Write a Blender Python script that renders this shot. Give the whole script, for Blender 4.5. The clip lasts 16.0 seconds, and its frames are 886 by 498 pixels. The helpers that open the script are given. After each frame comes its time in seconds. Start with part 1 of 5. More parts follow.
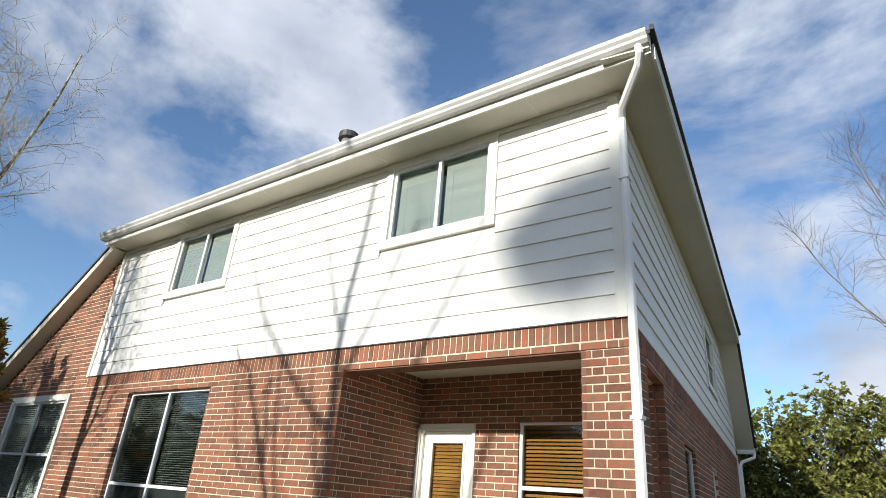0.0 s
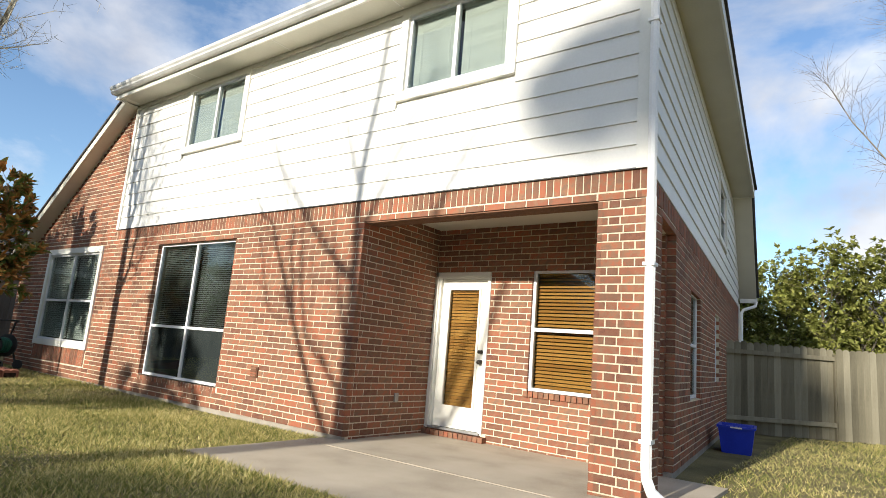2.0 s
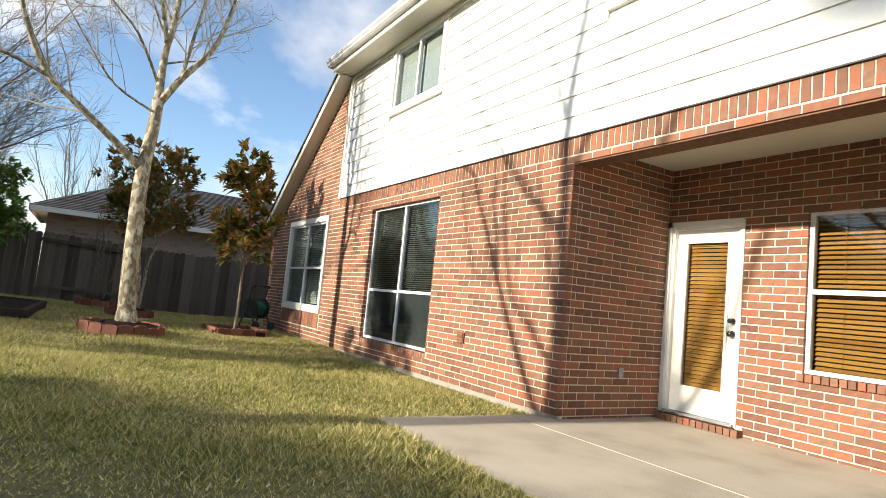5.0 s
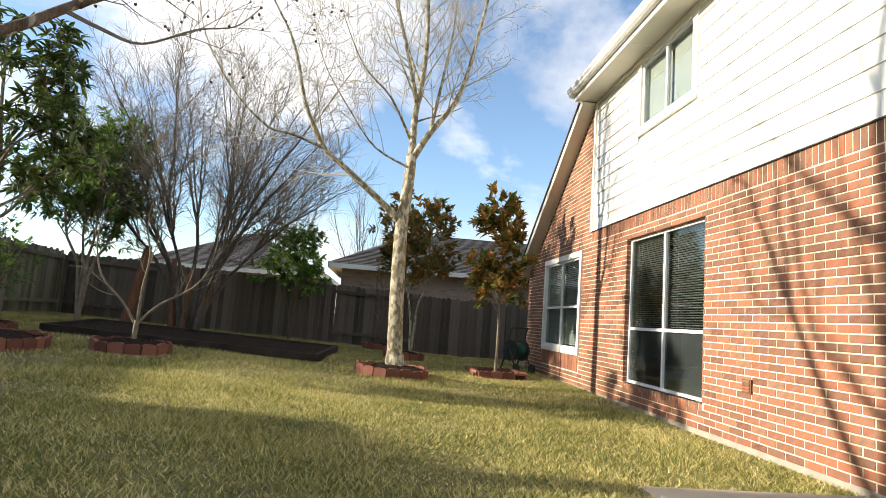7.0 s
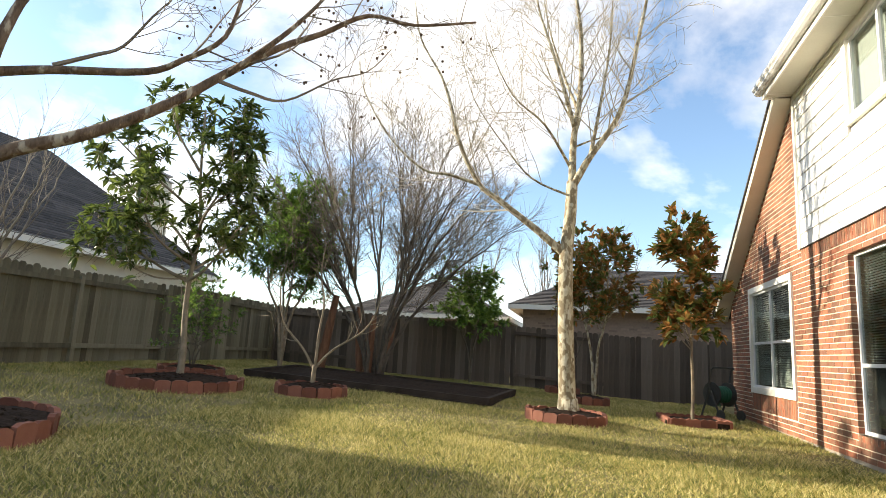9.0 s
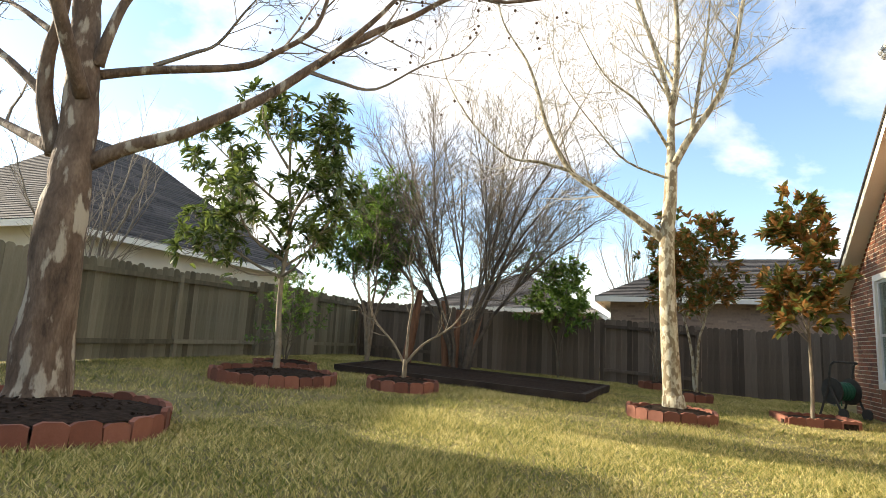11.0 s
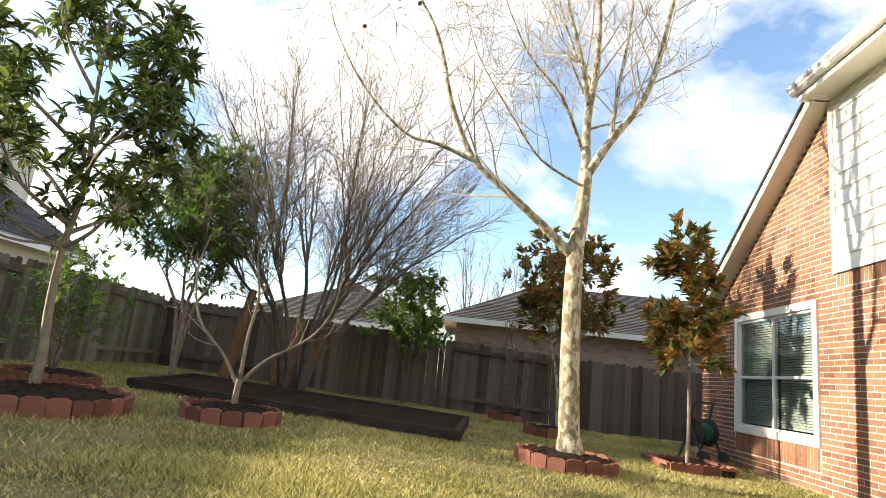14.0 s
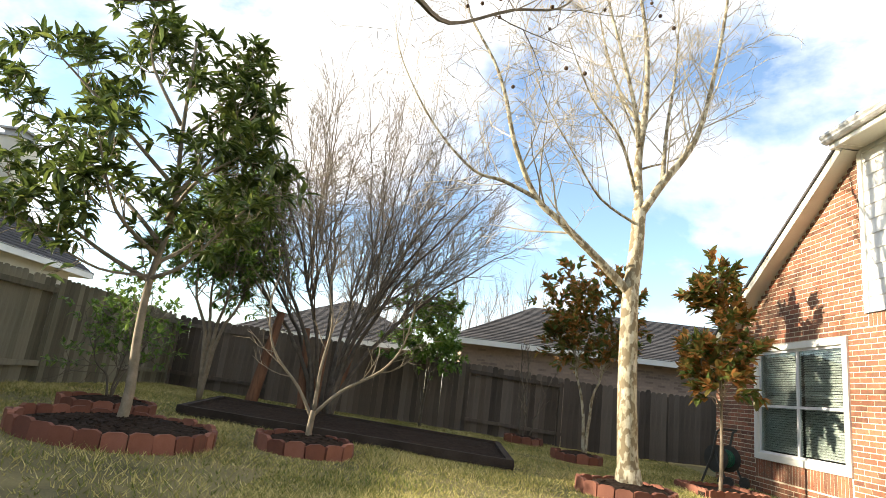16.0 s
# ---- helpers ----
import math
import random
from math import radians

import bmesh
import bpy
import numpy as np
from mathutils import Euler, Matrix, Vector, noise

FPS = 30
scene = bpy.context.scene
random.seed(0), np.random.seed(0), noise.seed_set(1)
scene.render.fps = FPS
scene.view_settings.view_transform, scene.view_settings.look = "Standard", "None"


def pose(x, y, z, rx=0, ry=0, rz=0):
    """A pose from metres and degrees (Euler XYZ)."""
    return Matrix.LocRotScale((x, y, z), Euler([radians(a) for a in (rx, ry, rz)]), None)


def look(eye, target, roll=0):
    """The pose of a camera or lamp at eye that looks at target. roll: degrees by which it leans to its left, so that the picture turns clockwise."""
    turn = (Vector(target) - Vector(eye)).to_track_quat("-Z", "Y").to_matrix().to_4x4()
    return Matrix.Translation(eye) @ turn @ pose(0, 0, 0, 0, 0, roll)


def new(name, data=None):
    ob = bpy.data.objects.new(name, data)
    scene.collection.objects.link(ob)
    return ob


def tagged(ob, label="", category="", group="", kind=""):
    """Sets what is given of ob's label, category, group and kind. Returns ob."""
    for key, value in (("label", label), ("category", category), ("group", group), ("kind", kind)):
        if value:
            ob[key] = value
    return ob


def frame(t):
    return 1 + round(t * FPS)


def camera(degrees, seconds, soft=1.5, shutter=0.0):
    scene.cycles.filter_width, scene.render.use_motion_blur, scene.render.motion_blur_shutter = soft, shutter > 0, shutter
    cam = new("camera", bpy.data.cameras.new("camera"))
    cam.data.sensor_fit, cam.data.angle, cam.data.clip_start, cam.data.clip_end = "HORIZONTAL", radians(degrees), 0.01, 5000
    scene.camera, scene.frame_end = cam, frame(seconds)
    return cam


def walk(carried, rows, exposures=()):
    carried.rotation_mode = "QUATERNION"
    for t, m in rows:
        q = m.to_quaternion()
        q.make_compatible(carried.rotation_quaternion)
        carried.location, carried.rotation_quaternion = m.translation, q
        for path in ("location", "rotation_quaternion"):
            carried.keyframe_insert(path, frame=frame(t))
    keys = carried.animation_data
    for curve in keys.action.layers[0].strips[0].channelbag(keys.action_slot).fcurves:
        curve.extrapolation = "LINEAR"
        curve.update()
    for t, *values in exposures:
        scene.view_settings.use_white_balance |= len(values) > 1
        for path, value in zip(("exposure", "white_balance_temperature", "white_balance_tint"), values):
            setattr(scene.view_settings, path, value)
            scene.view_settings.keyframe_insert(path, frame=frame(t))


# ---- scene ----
cam = camera(73.7, 16.0, soft=0.3)
PATH = [
    (0, (-0.318, 0.911, 1.202), (-1.42, 2.374, 2.004), 4.8),
    (0.5, (-0.306, 0.92, 1.109), (-1.378, 2.466, 1.787), 5.2),
    (1, (-0.304, 0.914, 1.106), (-1.37, 2.517, 1.648), 5.2),
    (1.5, (-0.307, 0.881, 1.14), (-1.392, 2.509, 1.558), 4.8),
    (2, (-0.341, 0.847, 1.126), (-1.53, 2.419, 1.468), 4.7),
    (2.5, (-0.359, 0.895, 1.091), (-1.693, 2.354, 1.389), 4.9),
    (3, (-0.486, 1.025, 1.049), (-1.91, 2.409, 1.29), 5.0),
    (3.2, (-0.533, 1.094, 1.043), (-1.973, 2.464, 1.267), 5.0),
    (5.3, (-1.104, 1.859, 1.066), (-2.857, 2.803, 1.254), 5.6),
    (5.5, (-1.167, 1.887, 1.08), (-2.951, 2.768, 1.274), 5.6),
    (6, (-1.283, 1.942, 1.074), (-3.139, 2.655, 1.287), 5.5),
    (6.5, (-1.415, 2.065, 1.092), (-3.349, 2.522, 1.313), 4.9),
    (7, (-1.505, 2.213, 1.093), (-3.481, 2.407, 1.331), 4.2),
    (7.5, (-1.691, 2.39, 1.071), (-3.674, 2.426, 1.33), 4.2),
    (8, (-1.932, 2.546, 1.091), (-3.908, 2.503, 1.399), 4.3),
    (8.5, (-2.063, 2.631, 1.083), (-4.025, 2.453, 1.422), 3.9),
    (9, (-2.05, 2.734, 1.071), (-3.966, 2.272, 1.412), 3.1),
    (9.5, (-2.016, 2.723, 1.049), (-3.871, 2.053, 1.379), 2.7),
    (9.7, (-2.0, 2.731, 1.071), (-3.828, 1.985, 1.388), 2.4),
    (11.8, (-2.755, 2.095, 0.984), (-4.657, 1.551, 1.28), 4.2),
    (12, (-2.922, 2.021, 0.966), (-4.844, 1.566, 1.279), 4.5),
    (12.5, (-3.25, 1.803, 0.986), (-5.193, 1.46, 1.318), 5.1),
    (13, (-3.533, 1.569, 1.009), (-5.493, 1.406, 1.369), 5.7),
    (13.5, (-3.854, 1.373, 1.04), (-5.816, 1.261, 1.414), 5.9),
    (14, (-4.035, 1.152, 1.065), (-5.989, 1.043, 1.474), 6.1),
    (14.5, (-4.036, 0.839, 1.051), (-5.986, 0.734, 1.483), 6.2),
    (15, (-3.991, 0.508, 1.096), (-5.94, 0.406, 1.532), 6.4),
    (15.5, (-3.901, 0.181, 1.134), (-5.849, 0.092, 1.578), 6.4),
    (16, (-3.779, -0.196, 1.162), (-5.725, -0.187, 1.622), 6.7),
]
EXPOSURE = [(0.0, 0.44, 5850, 10), (1.5, 0.66, 6100, 10), (2.5, 0.84, 6200, 10), (5.5, 1.05, 6400, 10), (9.0, 1.45, 6850, 10), (12.0, 1.66, 7000, 10), (16.0, 1.68, 6950, 10)]
walk(cam, [(t, look(eye, target, roll)) for t, eye, target, roll in PATH], EXPOSURE)

# ---- world, sun ----
SUN_EL, SUN_AZ = radians(18.0), radians(-91.5)   # azimuth of the sun seen from the yard, from +x
to_sun = Vector((math.cos(SUN_EL) * math.cos(SUN_AZ), math.cos(SUN_EL) * math.sin(SUN_AZ), math.sin(SUN_EL)))
world = bpy.data.worlds.new("sky")
scene.world = world
world.use_nodes = True
wn, wl = world.node_tree.nodes, world.node_tree.links
wn.clear()
sky = wn.new("ShaderNodeTexSky")
sky.sky_type, sky.sun_disc = "NISHITA", False
sky.sun_elevation, sky.sun_rotation = SUN_EL, math.atan2(to_sun.x, to_sun.y)
sky.air_density, sky.dust_density, sky.ozone_density = 1.0, 0.3, 2.5
geo = wn.new("ShaderNodeTexCoord")
stretch = wn.new("ShaderNodeMapping")
stretch.inputs["Scale"].default_value = (1.0, 1.0, 1.7)
stretch.inputs["Location"].default_value = (0.35, 0.1, 0.0)
cloud = wn.new("ShaderNodeTexNoise")
cloud.inputs["Scale"].default_value, cloud.inputs["Detail"].default_value, cloud.inputs["Roughness"].default_value = 1.9, 10.0, 0.56
cloud.inputs["Distortion"].default_value = 0.25
cover = wn.new("ShaderNodeValToRGB")
cover.color_ramp.elements[0].position, cover.color_ramp.elements[1].position = 0.45, 0.58
shade = wn.new("ShaderNodeTexNoise")
shade.inputs["Scale"].default_value, shade.inputs["Detail"].default_value = 3.0, 5.0
tone = wn.new("ShaderNodeValToRGB")
tone.color_ramp.elements[0].position, tone.color_ramp.elements[1].position = 0.35, 0.62
tone.color_ramp.elements[0].color, tone.color_ramp.elements[1].color = (5.0, 5.25, 5.9, 1), (9.2, 9.2, 9.2, 1)
mix = wn.new("ShaderNodeMix")
mix.data_type = "RGBA"
back = wn.new("ShaderNodeBackground")
back.inputs["Strength"].default_value = 0.072
wout = wn.new("ShaderNodeOutputWorld")
wl.new(geo.outputs["Generated"], stretch.inputs["Vector"])
wl.new(stretch.outputs["Vector"], cloud.inputs["Vector"])
wl.new(stretch.outputs["Vector"], shade.inputs["Vector"])
wl.new(cloud.outputs["Fac"], cover.inputs["Fac"])
wl.new(shade.outputs["Fac"], tone.inputs["Fac"])
wl.new(cover.outputs["Color"], mix.inputs["Factor"])
vivid = wn.new("ShaderNodeHueSaturation")
vivid.inputs["Saturation"].default_value, vivid.inputs["Value"].default_value = 0.98, 1.65
wl.new(sky.outputs["Color"], vivid.inputs["Color"])
wl.new(vivid.outputs["Color"], mix.inputs["A"])
wl.new(tone.outputs["Color"], mix.inputs["B"])
wl.new(mix.outputs["Result"], back.inputs["Color"])
wl.new(back.outputs["Background"], wout.inputs["Surface"])

sun = new("sun", bpy.data.lights.new("sun", "SUN"))
sun.data.energy, sun.data.angle, sun.data.color = 5.0, radians(0.9), (1.0, 0.90, 0.74)
sun.matrix_world = Matrix.Translation((0, -30, 20)) @ to_sun.to_track_quat("Z", "Y").to_matrix().to_4x4()

# ---- materials ----
def material(name, colours, rough=0.7, scale=8.0, fine=60.0, bump=0.15, dist=0.01, vary="", metal=0.0, stretch=(1, 1, 1), spots=None, spec=0.4, thin=0.0):
    """Two scales of noise over a ramp of colours; vary: 'object' or 'island' spreads pieces over the ramp."""
    m = bpy.data.materials.new(name)
    m.use_nodes = True
    n, l = m.node_tree.nodes, m.node_tree.links
    b = n["Principled BSDF"]
    b.inputs["Roughness"].default_value, b.inputs["Metallic"].default_value = rough, metal
    b.inputs["Specular IOR Level"].default_value = spec
    co = n.new("ShaderNodeTexCoord")
    mp = n.new("ShaderNodeMapping")
    mp.inputs["Scale"].default_value = stretch
    l.new(co.outputs["Object"], mp.inputs["Vector"])
    big, small = n.new("ShaderNodeTexNoise"), n.new("ShaderNodeTexNoise")
    big.inputs["Scale"].default_value, small.inputs["Scale"].default_value = scale, fine
    big.inputs["Detail"].default_value = small.inputs["Detail"].default_value = 4.0
    for t in (big, small):
        l.new(mp.outputs["Vector"], t.inputs["Vector"])
    add = n.new("ShaderNodeMath")
    add.operation = "MULTIPLY_ADD"
    l.new(small.outputs["Fac"], add.inputs[0])
    add.inputs[1].default_value = 0.45
    l.new(big.outputs["Fac"], add.inputs[2])
    last, low, high = add.outputs[0], 0.45, 0.98
    if vary:
        src = n.new("ShaderNodeObjectInfo" if vary == "object" else "ShaderNodeNewGeometry")
        mul = n.new("ShaderNodeMath")
        mul.operation = "MULTIPLY_ADD"
        l.new(src.outputs["Random" if vary == "object" else "Random Per Island"], mul.inputs[0])
        mul.inputs[1].default_value = 1.0
        l.new(last, mul.inputs[2])
        last, low, high = mul.outputs[0], 0.6, 1.85
    rng = n.new("ShaderNodeMapRange")
    rng.inputs["From Min"].default_value, rng.inputs["From Max"].default_value = low, high
    l.new(last, rng.inputs["Value"])
    ramp = n.new("ShaderNodeValToRGB")
    el = ramp.color_ramp.elements
    while len(el) < len(colours):
        el.new(0.5)
    for i, c in enumerate(colours):
        el[i].position, el[i].color = i / max(1, len(colours) - 1), (*c, 1)
    l.new(rng.outputs["Result"], ramp.inputs["Fac"])
    colour = ramp.outputs["Color"]
    if spots:
        sp = n.new("ShaderNodeTexNoise")
        sp.inputs["Scale"].default_value, sp.inputs["Detail"].default_value = spots[1], 5.0
        l.new(mp.outputs["Vector"], sp.inputs["Vector"])
        sr = n.new("ShaderNodeValToRGB")
        sr.color_ramp.elements[0].position, sr.color_ramp.elements[1].position = spots[2], spots[2] + 0.06
        l.new(sp.outputs["Fac"], sr.inputs["Fac"])
        mx = n.new("ShaderNodeMix")
        mx.data_type = "RGBA"
        l.new(sr.outputs["Color"], mx.inputs["Factor"])
        l.new(colour, mx.inputs["A"])
        mx.inputs["B"].default_value = (*spots[0], 1)
        colour = mx.outputs["Result"]
    l.new(colour, b.inputs["Base Color"])
    if bump:
        bp = n.new("ShaderNodeBump")
        bp.inputs["Strength"].default_value, bp.inputs["Distance"].default_value = bump, dist
        l.new(add.outputs[0], bp.inputs["Height"])
        l.new(bp.outputs["Normal"], b.inputs["Normal"])
    if thin:
        tl, both = n.new("ShaderNodeBsdfTranslucent"), n.new("ShaderNodeMixShader")
        both.inputs[0].default_value = thin
        l.new(colour, tl.inputs["Color"])
        l.new(b.outputs["BSDF"], both.inputs[1])
        l.new(tl.outputs["BSDF"], both.inputs[2])
        l.new(both.outputs["Shader"], n["Material Output"].inputs["Surface"])
    return m


def glass_material(name, tint=(0.72, 0.78, 0.76)):
    m = bpy.data.materials.new(name)
    m.use_nodes = True
    n, l = m.node_tree.nodes, m.node_tree.links
    n.clear()
    out, mx, tr, gl, fr = (n.new("ShaderNode" + k) for k in ("OutputMaterial", "MixShader", "BsdfTransparent", "BsdfGlossy", "LayerWeight"))
    fr.inputs["Blend"].default_value = 0.5
    po, ad = n.new("ShaderNodeMath"), n.new("ShaderNodeMath")
    po.operation, ad.operation = "POWER", "MULTIPLY_ADD"
    po.inputs[1].default_value, ad.inputs[1].default_value, ad.inputs[2].default_value = 3.0, 0.42, 0.05
    l.new(fr.outputs["Facing"], po.inputs[0])
    l.new(po.outputs[0], ad.inputs[0])
    tr.inputs["Color"].default_value = (*tint, 1)
    gl.inputs["Roughness"].default_value = 0.01
    l.new(ad.outputs[0], mx.inputs[0])
    l.new(tr.outputs[0], mx.inputs[1])
    l.new(gl.outputs[0], mx.inputs[2])
    l.new(mx.outputs[0], out.inputs["Surface"])
    return m


BRICK = [(0.104, 0.044, 0.030), (0.166, 0.069, 0.041), (0.156, 0.089, 0.055), (0.228, 0.081, 0.045), (0.198, 0.117, 0.071), (0.302, 0.092, 0.047), (0.250, 0.123, 0.068), (0.176, 0.105, 0.068)]
M_brick = material("brick_red", BRICK, 0.85, 14, 120, 0.35, 0.004, "object")
M_brick_i = material("brick_red_mixed", BRICK, 0.85, 14, 120, 0.35, 0.004, "island")
M_mortar = material("mortar", [(0.50, 0.43, 0.31), (0.66, 0.58, 0.44)], 0.95, 20, 160, 0.4, 0.004)
M_tanbrick = material("brick_tan_grey", [(0.16, 0.12, 0.10), (0.26, 0.20, 0.16), (0.33, 0.25, 0.20)], 0.85, 14, 120, 0.3, 0.004, "island")
M_siding = material("siding_paint", [(0.70, 0.69, 0.64), (0.80, 0.79, 0.74)], 0.5, 1.2, 40, 0.06, 0.003)
M_trim = material("trim_paint", [(0.68, 0.67, 0.60), (0.78, 0.77, 0.70)], 0.45, 1.6, 50, 0.05, 0.002)
M_soffit = material("soffit_paint", [(0.55, 0.53, 0.44), (0.64, 0.62, 0.52)], 0.55, 1.5, 40, 0.06, 0.003)
M_white = material("white_metal", [(0.72, 0.72, 0.70), (0.84, 0.84, 0.82)], 0.35, 3, 60, 0.03, 0.001)
# greyer than white_metal, for the gutter trough
M_gutter = material("grey_gutter_metal", [(0.44, 0.44, 0.42), (0.58, 0.58, 0.55)], 0.45, 3, 60, 0.05, 0.001)
M_alu = material("aluminium_frame", [(0.62, 0.63, 0.64), (0.74, 0.75, 0.76)], 0.4, 6, 80, 0.03, 0.001, spec=0.5)
M_glass = glass_material("window_glass")
M_screen = material("insect_screen", [(0.035, 0.037, 0.04), (0.06, 0.062, 0.065)], 0.75, 3, 200, 0.1, 0.001)
M_blind = material("white_blind", [(0.62, 0.62, 0.58), (0.74, 0.74, 0.70)], 0.5, 4, 60, 0.0, vary="object")
M_wood_blind = material("orange_wood_blind", [(0.36, 0.15, 0.035), (0.50, 0.23, 0.055), (0.56, 0.27, 0.07)], 0.45, 3, 50, 0.1, 0.002, "object", stretch=(0.3, 1, 1))
# darkness of the closed rooms put into the colour
M_dark = material("unlit_interior_tone", [(0.16, 0.15, 0.14), (0.22, 0.21, 0.19)], 0.9, 2, 30, 0.05)
M_concrete = material("concrete", [(0.30, 0.255, 0.19), (0.42, 0.365, 0.28), (0.48, 0.42, 0.33)], 0.9, 1.6, 70, 0.25, 0.004)
M_found = material("foundation_concrete", [(0.22, 0.20, 0.165), (0.33, 0.30, 0.25)], 0.95, 5, 80, 0.4, 0.006)
M_shingle = material("dark_shingles", [(0.03, 0.029, 0.03), (0.06, 0.056, 0.056), (0.09, 0.083, 0.08)], 0.95, 6, 140, 0.5, 0.006, "island")
M_soil = material("lawn_soil", [(0.06, 0.055, 0.022), (0.14, 0.12, 0.048), (0.23, 0.19, 0.08)], 0.95, 1.4, 50, 0.8, 0.02)
M_grass = material("dormant_grass", [(0.08, 0.12, 0.025), (0.21, 0.22, 0.055), (0.50, 0.43, 0.16), (0.78, 0.68, 0.34)], 0.7, 0.8, 14, 0.0, vary="island", spec=0.25, thin=0.3)
M_mulch = material("dark_mulch", [(0.012, 0.009, 0.007), (0.028, 0.020, 0.015), (0.055, 0.038, 0.028)], 0.95, 18, 120, 1.0, 0.02, spec=0.05)
M_edging = material("terracotta_edging", [(0.11, 0.042, 0.028), (0.18, 0.066, 0.040), (0.25, 0.105, 0.07)], 0.85, 8, 90, 0.3, 0.004, "object")
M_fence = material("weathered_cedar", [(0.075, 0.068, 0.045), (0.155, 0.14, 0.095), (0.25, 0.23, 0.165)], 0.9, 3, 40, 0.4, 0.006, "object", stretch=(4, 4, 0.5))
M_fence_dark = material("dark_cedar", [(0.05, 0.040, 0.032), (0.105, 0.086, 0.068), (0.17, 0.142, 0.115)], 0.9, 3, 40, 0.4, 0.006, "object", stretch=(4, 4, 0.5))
M_timber = material("old_timber", [(0.025, 0.02, 0.017), (0.06, 0.048, 0.04)], 0.95, 3, 40, 0.4, 0.006, spec=0.1)
M_bark_white = material("pale_sycamore_bark", [(0.20, 0.17, 0.10), (0.36, 0.33, 0.235), (0.50, 0.47, 0.38)], 0.8, 9, 45, 0.8, 0.012, stretch=(1, 1, 0.55), spots=((0.17, 0.135, 0.08), 15.0, 0.485))
M_bark_old = material("flaking_sycamore_bark", [(0.055, 0.036, 0.024), (0.125, 0.086, 0.058), (0.21, 0.155, 0.11)], 0.9, 9, 50, 1.0, 0.03, stretch=(1, 1, 0.35), spots=((0.36, 0.32, 0.25), 8.5, 0.57))
M_bark_grey = material("grey_bark", [(0.07, 0.06, 0.045), (0.15, 0.13, 0.10)], 0.9, 8, 60, 0.5, 0.006)
M_bark_crape = material("dark_crape_bark", [(0.055, 0.045, 0.035), (0.13, 0.11, 0.085)], 0.85, 8, 60, 0.4, 0.005)
M_bark_mag = material("magnolia_bark", [(0.15, 0.125, 0.085), (0.27, 0.225, 0.165)], 0.9, 9, 60, 0.4, 0.005)
M_bark_pale = material("pale_twigs", [(0.30, 0.27, 0.20), (0.46, 0.42, 0.34)], 0.85, 6, 40, 0.0)
M_bark_red = material("red_shredded_bark", [(0.10, 0.05, 0.03), (0.20, 0.10, 0.055)], 0.9, 8, 60, 0.6, 0.008, stretch=(3, 3, 0.4))
M_twig = material("bare_twigs", [(0.11, 0.09, 0.068), (0.21, 0.18, 0.14)], 0.9, 4, 40, 0.0)
M_leaf_mag = material("magnolia_leaf", [(0.035, 0.06, 0.015), (0.065, 0.10, 0.024), (0.11, 0.15, 0.035), (0.17, 0.20, 0.05)], 0.35, 3, 20, 0.0, vary="island", spec=0.5, thin=0.38)
M_leaf_mag_o = material("magnolia_leaf_single", [(0.035, 0.06, 0.015), (0.065, 0.10, 0.024), (0.11, 0.15, 0.035), (0.17, 0.20, 0.05)], 0.35, 3, 20, 0.0, vary="object", spec=0.5, thin=0.38)
M_leaf_rust = material("rust_leaf", [(0.06, 0.11, 0.025), (0.12, 0.16, 0.04), (0.18, 0.14, 0.04), (0.33, 0.15, 0.045), (0.43, 0.22, 0.08)], 0.45, 3, 20, 0.0, vary="island", thin=0.42)
M_leaf_green = material("shrub_leaf", [(0.06, 0.12, 0.022), (0.12, 0.21, 0.04), (0.22, 0.32, 0.07)], 0.4, 3, 20, 0.0, vary="island", spec=0.45, thin=0.42)
M_leaf_oak = material("oak_leaf", [(0.13, 0.15, 0.03), (0.23, 0.25, 0.055), (0.34, 0.33, 0.10)], 0.6, 3, 20, 0.0, vary="island", thin=0.3)
M_stucco = material("cream_wall", [(0.52, 0.49, 0.40), (0.62, 0.59, 0.50)], 0.85, 2, 60, 0.2, 0.004)
M_blue = material("blue_plastic", [(0.015, 0.035, 0.42), (0.025, 0.055, 0.55)], 0.35, 3, 40, 0.03, 0.001)
M_hose = material("green_hose", [(0.012, 0.09, 0.055), (0.025, 0.14, 0.085)], 0.45, 6, 60, 0.03, 0.001)
M_plastic = material("dark_plastic", [(0.03, 0.032, 0.03), (0.06, 0.062, 0.058)], 0.5, 6, 60, 0.05, 0.001)
M_brass = material("dark_bronze_metal", [(0.05, 0.045, 0.04), (0.09, 0.08, 0.07)], 0.35, 8, 60, 0.0, metal=0.8)
M_galv = material("galvanised_metal", [(0.22, 0.22, 0.22), (0.34, 0.34, 0.33)], 0.5, 8, 60, 0.05, metal=0.5)
M_ball = material("seed_ball", [(0.05, 0.032, 0.02), (0.10, 0.065, 0.04)], 0.95, 60, 200, 0.8, 0.004)

